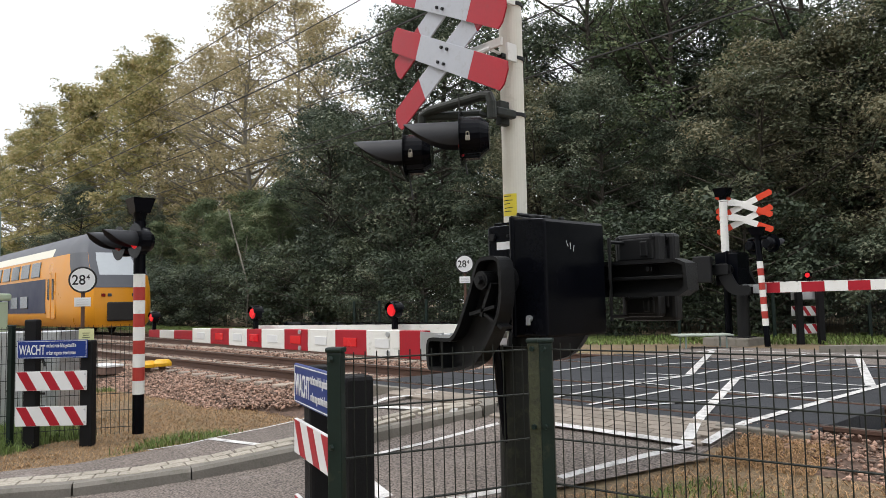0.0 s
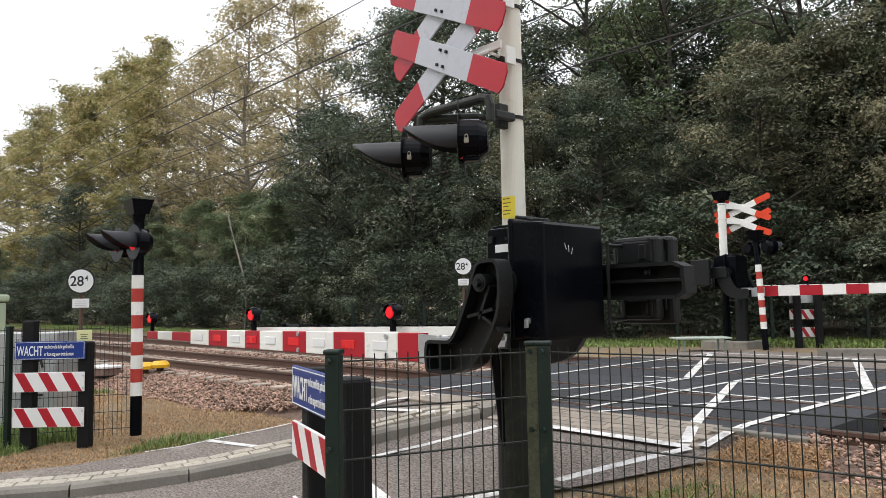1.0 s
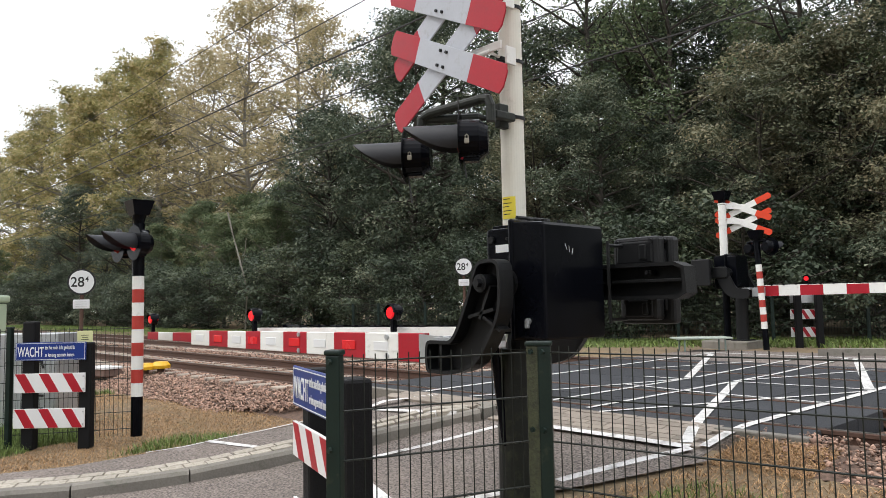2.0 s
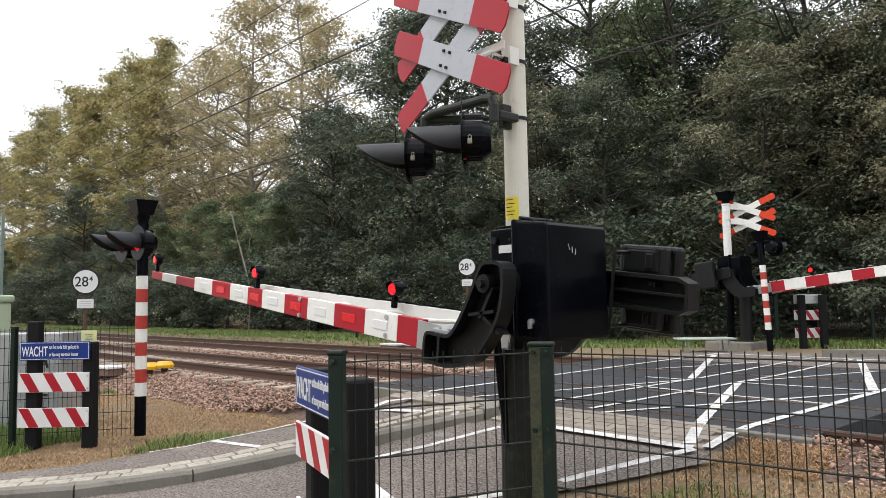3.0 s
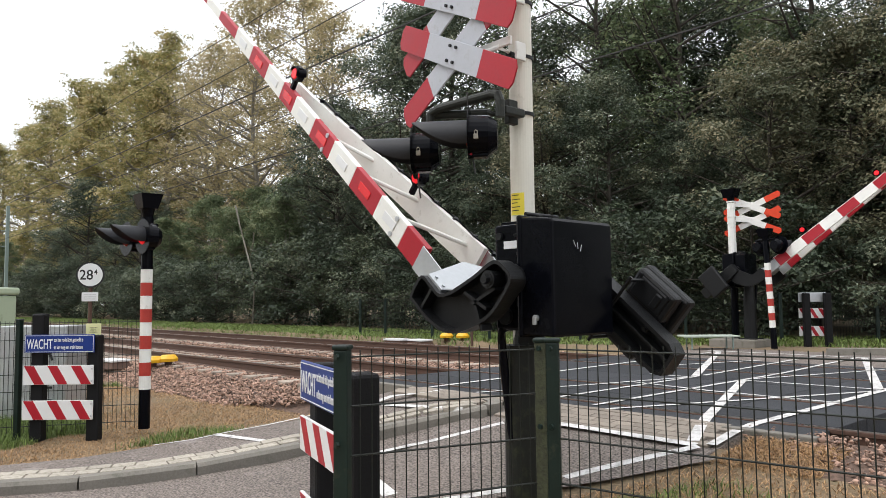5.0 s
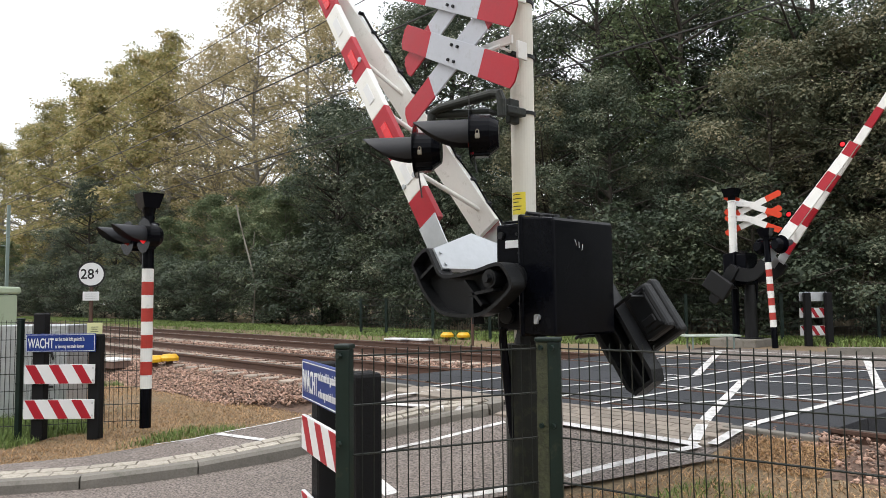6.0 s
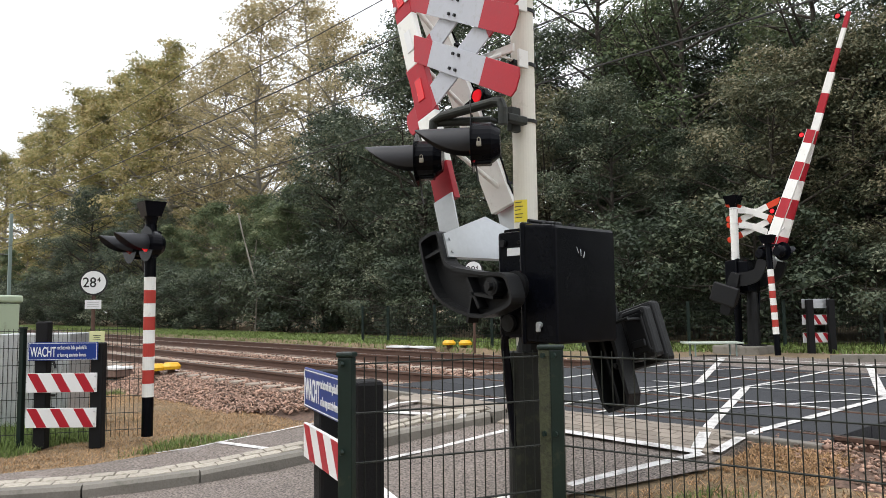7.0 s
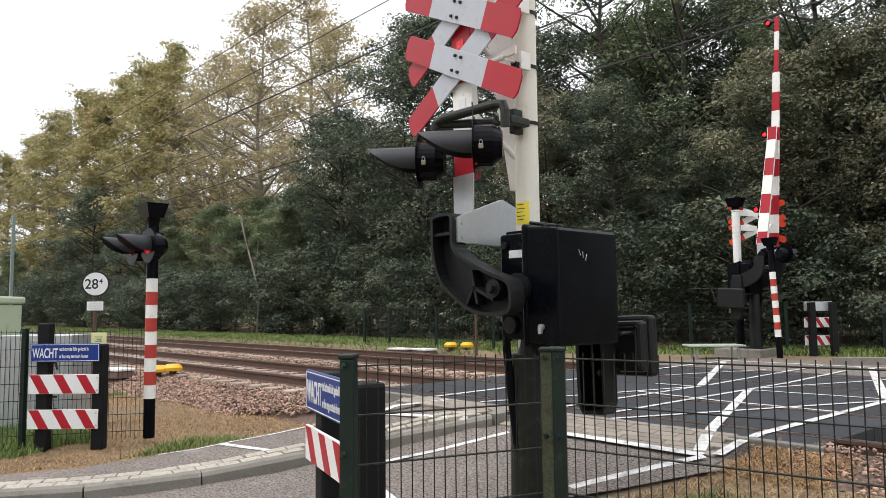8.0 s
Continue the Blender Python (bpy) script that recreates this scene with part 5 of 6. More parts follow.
def make_train():
    g = thing("train", "yellow and blue double-deck passenger train leaving along the far track", "train")
    front = [0.0, 0.12, 0.35, 0.8, 1.6, 3.2]
    length = 26.6
    xs = front + [6.0, 12, 18, 24, length]
    car = train_band("rear_car_body", list(range(0, 8)), xs, TRAIN_YELLOW, g, "yellow car body")
    train_band("roof", list(range(7, 12)), xs, TRAIN_GREY, car, "grey roof")
    train_band("blue_side", [2, 3, 4, 5], [5.6, 9, 14, 20, length], TRAIN_BLUE, car, "dark blue lower side", 0.012)
    train_band("cream_band", [7, 8], [4.6, 8, 14, 20, length], TRAIN_CREAM, car, "cream upper band", 0.012)
    for side in (-1, 1):
        train_band("cab_mask", [5, 6, 7], [0.0, 0.12, 0.35, 0.8, 1.4], TRAIN_GREY, car, "grey cab surround", 0.01, (side,))
    # front plate between the two sides
    def front_plate(name, rows, material, label, push=0.0, squeeze=1.0):
        bm = B()
        vs = []
        for r in rows:
            vs.append([bm.verts.new(train_point(r, 0, 1) * 1.0 + Vector((push + 0.16 * (1 - s * s), (s * squeeze - 1) * train_point(r, 0, 1).y, 0))) for s in (-1, -0.6, -0.2, 0.2, 0.6, 1)])
        for a, b in zip(vs, vs[1:]):
            for k in range(5):
                bm.faces.new((a[k], a[k + 1], b[k + 1], b[k]))
        bmesh.ops.recalc_face_normals(bm, faces=bm.faces)
        return part(name, bm, material, car, label, smooth=True)
    front_plate("front_panel", [0, 1, 2, 3, 4], TRAIN_YELLOW, "yellow front panel")
    front_plate("front_mask", [4, 5, 6, 7, 8, 9, 10, 11], TRAIN_GREY, "dark grey front mask")
    front_plate("windscreen_lower", [4, 5], TRAIN_GREY, "dark grey panel under the windscreen", 0.02, 0.95)
    # the windscreen's bright reflection is put into its base colour
    front_plate("windscreen", [5, 6, 7], mat("windscreen_painted_sheen", (0.42, 0.45, 0.48), 0.12, vary=0.05, bump=0), "windscreen with a pale reflection put into its colour", 0.03, 0.86)
    # a solid dark block stands in for the shade inside the coupler opening
    bm = B()
    box(bm, 0.3, 0, 0.98, 0.16, 1.25, 0.8, 0.06)
    part("coupler_recess", bm, UNDERFRAME, car, "solid black block standing in for the shaded coupler opening")
    for y in (-0.75, 0.75, -0.5, 0.5):
        bm = B()
        box(bm, 0.19, y, 1.68, 0.06, 0.16, 0.13, 0.02)
        part("tail_lamp", bm, RED_LENS if abs(y) > 0.6 else TRAIN_GLASS, car)
    # doors, windows
    for x in (4.3, 5.0):
        for side in (-1, 1):
            bm = B()
            box(bm, -x, side * 1.505, 1.75, 0.62, 0.03, 2.1, 0.02)
            dr = part("door", bm, TRAIN_YELLOW, car)
            bm = B()
            box(bm, -x, side * 1.525, 2.05, 0.2, 0.01, 0.95, 0.03)
            part("door_window", bm, TRAIN_GLASS, dr)
    for k in range(9):
        for side in (-1, 1):
            bm = B()
            box(bm, -7.4 - 2.0 * k, side * 1.475, 3.05, 1.55, 0.06, 0.74, 0.028, pose(0, 0, 0, side * 6, 0, 0))
            part("window", bm, TRAIN_GLASS, car)
    for k in range(8):
        for side in (-1, 1):
            bm = B()
            box(bm, -9.4 - 2.0 * k, side * 1.52, 1.5, 1.4, 0.05, 0.6, 0.02)
            part("window", bm, TRAIN_GLASS, car)
    for bx in (-3.2, -5.8, -21.5, -24.1):
        for side in (-1, 1):
            bm = B()
            rod(bm, (bx, side * 0.78, 0.46), (bx, side * 0.66, 0.46), 0.46, n=20)
            part("wheel", bm, UNDERFRAME, car)
    for bx in (-4.5, -22.8):
        bm = B()
        box(bm, bx, 0, 0.55, 3.6, 2.3, 0.35, 0.05)
        part("bogie_frame", bm, UNDERFRAME, car)
    bm = B()
    box(bm, -13.5, 0, 0.42, 10, 2.2, 0.3, 0.05)
    part("underframe", bm, UNDERFRAME, car)
    # two more cars ahead
    for c in (1, 2):
        off = -length * c - 0.6 * c
        for side_part, rows, a, b, mt, out in (("car_body", list(range(0, 8)), 0.2, length, TRAIN_YELLOW, 0.0), ("roof", list(range(7, 12)), 0.2, length, TRAIN_GREY, 0.0), ("blue_side", [2, 3, 4, 5], 0.5, length - 0.5, TRAIN_BLUE, 0.012), ("cream_band", [7, 8], 0.5, length - 0.5, TRAIN_CREAM, 0.012)):
            bm = B()
            for side in (-1, 1):
                grid = [[bm.verts.new((off - x, side * (ROWS[r][1] + out), ROWS[r][0])) for x in (a, b)] for r in rows]
                for p, q in zip(grid, grid[1:]):
                    f = (p[0], p[1], q[1], q[0])
                    bm.faces.new(f if side > 0 else f[::-1])
            part(side_part, bm, mt, g)
        bm = B()
        box(bm, off - length / 2, 0, 0.5, length - 4, 2.2, 0.4, 0.05)
        part("underframe", bm, UNDERFRAME, g)
    return g


train = make_train()

# ---- trees ----
def leaf_mesh(name, centres, sizes, material, normals):
    """Many single leaves, each a small pointed blade lying across its own normal."""
    n = len(centres)
    rng = np.random.default_rng(len(name) * 7 + n)
    w = normals + rng.normal(size=(n, 3)) * 0.45
    w /= np.linalg.norm(w, axis=1)[:, None] + 1e-9
    u = np.cross(w, rng.normal(size=(n, 3)))
    u /= np.linalg.norm(u, axis=1)[:, None] + 1e-9
    v = np.cross(w, u)
    s = sizes[:, None]
    co = np.empty((n, 3, 3))
    co[:, 0] = centres + u * s
    co[:, 1] = centres - u * s * 0.8 + v * s * 0.62
    co[:, 2] = centres - u * s * 0.8 - v * s * 0.62
    me = bpy.data.meshes.new(name)
    me.vertices.add(3 * n)
    me.vertices.foreach_set("co", co.reshape(-1).astype(np.float32))
    me.loops.add(3 * n)
    me.loops.foreach_set("vertex_index", np.arange(3 * n, dtype=np.int32))
    me.polygons.add(n)
    me.polygons.foreach_set("loop_start", np.arange(0, 3 * n, 3, dtype=np.int32))
    me.update(calc_edges=True)
    me.materials.append(material)
    return me


def grow(rng, height, spread, crown_low, limbs, lean=0.3, stout=0.016):
    """A trunk and limbs: lists of (start, end, r0, r1), and the limb places for leaves."""
    segs, tips = [], []
    pts = []
    p = np.zeros(3)
    n = 9
    for k in range(n + 1):
        pts.append(p.copy())
        p = p + np.array([rng.normal() * lean * 0.25, rng.normal() * lean * 0.25, height * 0.92 / n])
    r = stout * height
    for k in range(n):
        segs.append((pts[k], pts[k + 1], r * (1 - 0.9 * k / n), r * (1 - 0.9 * (k + 1) / n)))
    for i in range(limbs):
        f = crown_low + (1 - crown_low) * (i + rng.random()) / limbs
        k = min(int(f * n), n - 1)
        a = pts[k] + (pts[k + 1] - pts[k]) * (f * n - k)
        az = i * 2.4 + rng.normal() * 0.4
        shape = math.sin(math.pi * min(1, max(0.08, (f - crown_low) / (1.02 - crown_low)) ** 0.75)) * 0.8 + 0.2
        ln = spread * shape * rng.uniform(0.7, 1.15)
        d = np.array([math.cos(az), math.sin(az), rng.uniform(0.15, 0.7)])
        b = a + d * ln * 0.55
        c = b + (d + np.array([rng.normal() * 0.3, rng.normal() * 0.3, rng.uniform(-0.2, 0.3)])) * ln * 0.45
        r0 = r * (1 - 0.9 * f) * 0.55 + 0.012
        segs += [(a, b, r0, r0 * 0.6), (b, c, r0 * 0.6, 0.008)]
        tips += [b, c, (b + c) / 2, (a + b) / 2]
        for j in range(3):
            t = b + (c - b) * rng.random()
            e = t + np.array([rng.normal(), rng.normal(), rng.normal() * 0.5 + 0.2]) * ln * 0.22
            segs.append((t, e, r0 * 0.3, 0.006))
            tips.append(e)
    tips.append(pts[-1])
    return segs, np.array(tips)


def make_tree(name, label, seed, height, spread, crown_low, limbs, leaves, leaf, leaf_mat, bark, clumps=260, clump_r=0.62, group="woodland trees", stout=0.016, lean=0.3):
    """A trunk with limbs; the leaves lie on the upper shells of flat clumps round the limb ends."""
    rng = np.random.default_rng(seed)
    segs, tips = grow(rng, height, spread, crown_low, limbs, lean, stout)
    t = thing(name, label, "tree", group=group)
    bm = B()
    for a, b, r0, r1 in segs:
        rod(bm, a, b, max(r0, 0.006), max(r1, 0.005), 7 if r0 > 0.05 else 4, caps=False)
    part("trunk", bm, bark, t, smooth=True)
    centre = tips[rng.integers(0, len(tips), clumps)] + rng.normal(size=(clumps, 3)) * np.array([0.3, 0.3, 0.2]) * clump_r * 1.5
    radius = clump_r * rng.uniform(0.45, 1.35, clumps)
    weight = radius ** 2
    own = rng.choice(clumps, leaves, p=weight / weight.sum())
    d = rng.normal(size=(leaves, 3))
    d /= np.linalg.norm(d, axis=1)[:, None]
    flip = (d[:, 2] < 0) & (rng.random(leaves) < 0.65)
    d[flip, 2] *= -1
    shell = rng.uniform(0.45, 1.12, leaves) ** 0.7
    ragged = 1 + 0.35 * np.sin(d[:, 0] * 5 + own) * np.sin(d[:, 1] * 6 + own * 2.1)
    c = centre[own] + d * (radius[own] * shell * ragged)[:, None] * np.array([1.0, 1.0, 0.72])
    c[:, 2] = np.maximum(c[:, 2], 0.15)
    ob = new("crown", leaf_mesh(name + "_crown", c, leaf * rng.uniform(0.55, 1.35, leaves), leaf_mat, d * 0.8 + np.array([0, 0, 0.7])))
    ob.parent = t
    return t


def plant(proto, x, y, turn=0.0, size=1.0, z=None):
    m = Matrix.Translation((x, y, (gz(y) - 0.1) if z is None else z)) @ Euler((0, 0, turn)).to_matrix().to_4x4() @ Matrix.Scale(size, 4)
    return copy_thing(proto, m)


def make_wood():
    rng = random.Random(5)
    kinds = {
        "oak_a": (14.0, make_tree("oak_tree", "dark green oak tree in dense leaf", 11, 14.0, 4.4, 0.05, 52, 46000, 0.07, LEAF_DARK, BARK, 330, 0.7)),
        "oak_b": (14.0, make_tree("oak_tree", "dark oak tree with a thinner crown", 23, 14.0, 3.9, 0.08, 48, 38000, 0.07, LEAF_DARK, BARK, 270, 0.66)),
        "mid": (13.0, make_tree("birch_tree", "green deciduous tree at the wood's edge", 31, 13.0, 3.2, 0.05, 46, 34000, 0.085, LEAF_MID, BARK_PALE, 300, 0.6)),
        "brown": (12.0, make_tree("oak_tree", "oak tree with browning autumn leaves", 47, 12.0, 3.9, 0.08, 44, 36000, 0.065, LEAF_BROWN, BARK, 260, 0.6)),
        "gold": (24.0, make_tree("poplar_tree", "slender poplar with yellowing leaves", 53, 24.0, 3.5, 0.10, 66, 20000, 0.15, LEAF_GOLD, BARK_PALE, 330, 0.85)),
        "gold_b": (24.0, make_tree("poplar_tree", "tall poplar turning brown yellow", 61, 24.0, 3.8, 0.12, 60, 18000, 0.15, LEAF_GOLD, BARK_PALE, 280, 0.8)),
        "tan": (24.0, make_tree("poplar_tree", "tall thin-leaved poplar with pale tan leaves", 67, 24.0, 4.4, 0.18, 56, 12500, 0.115, LEAF_TAN, BARK_PALE, 300, 0.75, stout=0.011, lean=0.7)),
        "thin": (19.0, make_tree("tall_oak", "tall bare-trunked oak with a few high leaves", 83, 19.0, 4.0, 0.25, 38, 12000, 0.075, LEAF_MID, BARK, 220, 0.6, stout=0.011, lean=1.1)),
        # bush and bramble take darker leaf colours for the shade under the trees
        "bush": (3.2, make_tree("bush", "leafy undergrowth bush, its leaf colour darkened for shade", 71, 3.2, 2.2, 0.02, 28, 12000, 0.052, LEAF_SHADED, BARK, 130, 0.42, "undergrowth bushes")),
        "bramble": (2.4, make_tree("bush", "green bramble bush at the wood's edge", 73, 2.4, 2.0, 0.02, 26, 10000, 0.05, LEAF_DARK, BARK, 110, 0.4, "undergrowth bushes")),
    }
    # kind, place, height: the leafy front of the wood, from far along the track to the road
    spots = [("mid", -99.5, 20.0, 9.0), ("mid", -86.2, 20.0, 9.0), ("oak_a", -77.3, 20.5, 9.0), ("oak_b", -71.3, 21.0, 13.0), ("oak_a", -64.1, 21.0, 13.4), ("oak_b", -57.0, 20.5, 11.0),
             ("mid", -50.0, 20.0, 10.6), ("mid", -46.6, 21.0, 12.5), ("mid", -41.9, 20.5, 10.6), ("mid", -38.4, 21.0, 11.1), ("mid", -35.4, 20.5, 10.4), ("oak_b", -33.2, 22.0, 13.4),
             ("oak_a", -30.0, 23.0, 15.9), ("oak_b", -25.3, 21.8, 16.3), ("oak_a", -21.0, 21.8, 12.8), ("brown", -18.3, 22.5, 10.0), ("oak_b", -15.3, 21.8, 10.2), ("oak_a", -12.8, 22.8, 11.6),
             ("brown", -10.2, 22.4, 11.0), ("brown", -7.6, 23.6, 12.0), ("brown", -5.6, 23.4, 11.0), ("oak_b", -2.5, 25.5, 12.0),
             # poplars behind, along the track
             ("gold", -133.5, 26.0, 28.3), ("gold_b", -121.0, 27.0, 29.2), ("gold", -105.2, 26.0, 25.2), ("gold_b", -96.5, 27.0, 25.0), ("gold", -86.0, 26.0, 23.4), ("gold_b", -80.8, 27.0, 23.4),
             ("gold", -73.0, 26.5, 23.4), ("gold_b", -66.5, 26.0, 22.6), ("tan", -62.0, 27.5, 24.6), ("tan", -55.0, 26.0, 23.0), ("tan", -49.2, 26.0, 25.3), ("tan", -45.0, 27.5, 26.0), ("tan", -40.0, 26.5, 21.0),
             # the depth of the wood
             ("oak_a", -36.0, 29.0, 20.0), ("oak_b", -28.6, 27.0, 20.7), ("thin", -24.2, 27.5, 20.5), ("thin", -20.8, 29.0, 21.5), ("thin", -17.2, 27.0, 18.5), ("thin", -14.8, 25.2, 17.5), ("oak_a", -15.9, 31.0, 18.0),
             ("oak_b", -12.2, 29.0, 14.0), ("mid", -9.6, 29.5, 15.0), ("oak_b", -22.6, 31.5, 18.0), ("mid", -18.9, 31.0, 16.0), ("thin", -7.4, 27.5, 17.0), ("oak_b", -6.0, 29.5, 12.5), ("thin", -9.9, 25.4, 17.0), ("mid", -73.4, 31.0, 21.0), ("mid", -62.0, 31.0, 18.0), ("mid", -50.4, 31.0, 16.0), ("mid", -86.9, 30.0, 20.0), ("mid", -111.4, 30.0, 20.5),
             ("oak_a", 1.0, 31.0, 14.0),
             ("tan", -57.5, 30.5, 21.5), ("tan", -70.0, 30.0, 22.5), ("mid", -43.0, 32.0, 16.0), ("oak_a", -32.6, 30.5, 18.0), ("oak_b", -14.0, 30.5, 16.8), ("mid", -12.4, 32.5, 17.5), ("mid", -40.2, 24.2, 13.5), ("mid", -46.5, 24.5, 14.0), ("oak_b", -37.0, 25.0, 14.5), ("oak_b", -21.5, 25.5, 15.5), ("oak_a", -10.8, 25.8, 13.8), ("oak_a", -8.7, 26.6, 15.0), ("oak_b", -6.4, 26.4, 14.6), ("oak_b", -17.0, 29.8, 16.5)]
    for k in range(38):
        x = 2 - 2.9 * k - max(0, k - 22) * 1.5
        y = 20.6 if x > -12 else 18.8 - 0.6 * min(1, (-12 - x) / 30)
        if x > -5.5:
            y = 23.4 - 0.5 * x * (x > 0)
        kind = "bramble" if k % 3 == 0 else "bush"
        spots.append((kind, x + rng.uniform(-0.8, 0.8), y + rng.uniform(-0.4, 0.8), kinds[kind][0] * rng.uniform(0.8, 1.25)))
    used = set()
    for kind, x, y, tall in spots:
        made_height, proto = kinds[kind]
        size = tall / made_height
        if kind in used:
            plant(proto, x, y, rng.uniform(0, 6.28), size)
        else:
            used.add(kind)
            proto.matrix_basis = Matrix.Translation((x, y, gz(y) - 0.1)) @ Matrix.Scale(size, 4)
    dead = thing("dead_birch", "thin pale leaning dead trunk in the undergrowth", "tree")
    bm = B()
    pipe(bm, [(-33.7, 17.6, -0.1), (-33.5, 17.6, 2.0), (-34.1, 17.6, 3.2), (-34.6, 17.6, 4.1), (-35.2, 17.6, 5.2), (-35.6, 17.6, 6.1)], 0.045, 7)
    pipe(bm, [(-34.1, 17.6, 3.2), (-33.7, 17.6, 4.0), (-33.6, 17.6, 4.6)], 0.02, 5)
    part("trunk", bm, BARK_PALE, dead)


    # the depth of the wood, too far in to tell the trees apart
    rng2 = np.random.default_rng(8)
    for k, (n, x0, x1, y0, y1, top, mt) in enumerate(((42000, -34, 12, 36, 44, 10.0, LEAF_DARK), (26000, -190, -34, 32, 40, 9.0, LEAF_MID))):
        x = rng2.uniform(x0, x1, n)
        y = rng2.uniform(y0, y1, n)
        z = rng2.random(n) ** 1.15 * (top + 3.0 * np.sin(x * 0.9) * np.sin(x * 0.37 + 1))
        me = leaf_mesh("far_wood", np.stack([x, y, z], -1), rng2.uniform(0.16, 0.32, n), mt, np.tile((0.0, -0.3, 0.8), (n, 1)))
        tagged(new("far_wood", me), "dark depth of the wood behind the trees", "wood", kind="stuff")


    # unseen wood added beyond the far road, to darken the machine cover's reflections
    n = 15000
    x = rng2.uniform(12, 100, n)
    y = 22 + rng2.random(n) * 9 + 0.1 * x
    z = rng2.random(n) * (13 + 2.5 * np.sin(x * 0.5) * np.sin(x * 0.21 + 1))
    me = leaf_mesh("far_wood", np.stack([x, y, z], -1), rng2.uniform(0.3, 0.6, n), LEAF_MID, np.tile((0.0, -0.3, 0.8), (n, 1)))
    tagged(new("far_wood", me), "unseen wood added beyond the far road to darken reflections", "wood", kind="stuff")
    # unseen wood added behind the road, near side of the railway, to darken reflections
    n = 15000
    x = rng2.uniform(-60, 60, n)
    y = -22 - rng2.random(n) * 9
    z = rng2.random(n) * (12 + 2.5 * np.sin(x * 0.5) * np.sin(x * 0.21 + 1))
    me = leaf_mesh("far_wood", np.stack([x, y, z], -1), rng2.uniform(0.3, 0.6, n), LEAF_MID, np.tile((0.0, 0.3, 0.8), (n, 1)))
    tagged(new("far_wood", me), "unseen wood added behind the road to darken reflections and side light", "wood", kind="stuff")


make_wood()


# ---- pavers and bricks, ballast stones, grass ----
make_edge_pavers()
make_brick_paving()


def stone_mesh(name, centres, sizes, material, seed):
    """Broken stones: each a jittered, squashed octahedral lump with cut corners."""
    rng = np.random.default_rng(seed)
    base = np.array([(0, 0, 1), (1, 0, 0), (0, 1, 0), (-1, 0, 0), (0, -1, 0), (0, 0, -1), (0.7, 0.7, 0.5), (-0.7, 0.6, 0.55), (-0.6, -0.7, 0.5), (0.7, -0.6, 0.5)], float)
    tris = np.array([(0, 6, 7), (0, 7, 8), (0, 8, 9), (0, 9, 6), (6, 2, 7), (7, 3, 8), (8, 4, 9), (9, 1, 6), (6, 1, 2), (7, 2, 3), (8, 3, 4), (9, 4, 1), (5, 2, 1), (5, 3, 2), (5, 4, 3), (5, 1, 4)])
    n = len(centres)
    v = base[None] * (1 + rng.normal(size=(n, 10, 3)) * 0.42)
    v *= rng.uniform(0.5, 1.4, (n, 1, 3)) * np.array([1.15, 1.0, 0.7]) * sizes[:, None, None]
    a = rng.uniform(0, 6.28, (n, 2))
    ca, sa = np.cos(a[:, 0]), np.sin(a[:, 0])
    x = v[..., 0] * ca[:, None] - v[..., 1] * sa[:, None]
    y = v[..., 0] * sa[:, None] + v[..., 1] * ca[:, None]
    t = rng.normal(size=n) * 0.6
    ct, st = np.cos(t), np.sin(t)
    z = v[..., 2] * ct[:, None] - y * st[:, None]
    y2 = v[..., 2] * st[:, None] + y * ct[:, None]
    co = np.stack([x, y2, z], -1) + centres[:, None, :]
    m = len(tris)
    idx = (tris[None] + (np.arange(n) * 10)[:, None, None]).reshape(-1)
    me = bpy.data.meshes.new(name)
    me.vertices.add(n * 10)
    me.vertices.foreach_set("co", co.reshape(-1).astype(np.float32))
    me.loops.add(n * m * 3)
    me.loops.foreach_set("vertex_index", idx.astype(np.int32))
    me.polygons.add(n * m)
    me.polygons.foreach_set("loop_start", np.arange(0, n * m * 3, 3, dtype=np.int32))
    me.update(calc_edges=True)
    me.materials.append(material)
    return me


BED_Y = [4.7, 5.15, 5.7, 6.1, 8.7, 9.2, 9.8, 12.6, 13.2, 14.0, 14.4]
BED_Z = [-0.53, -0.43, -0.27, -0.19, -0.19, -0.16, -0.19, -0.19, -0.21, -0.11, -0.06]


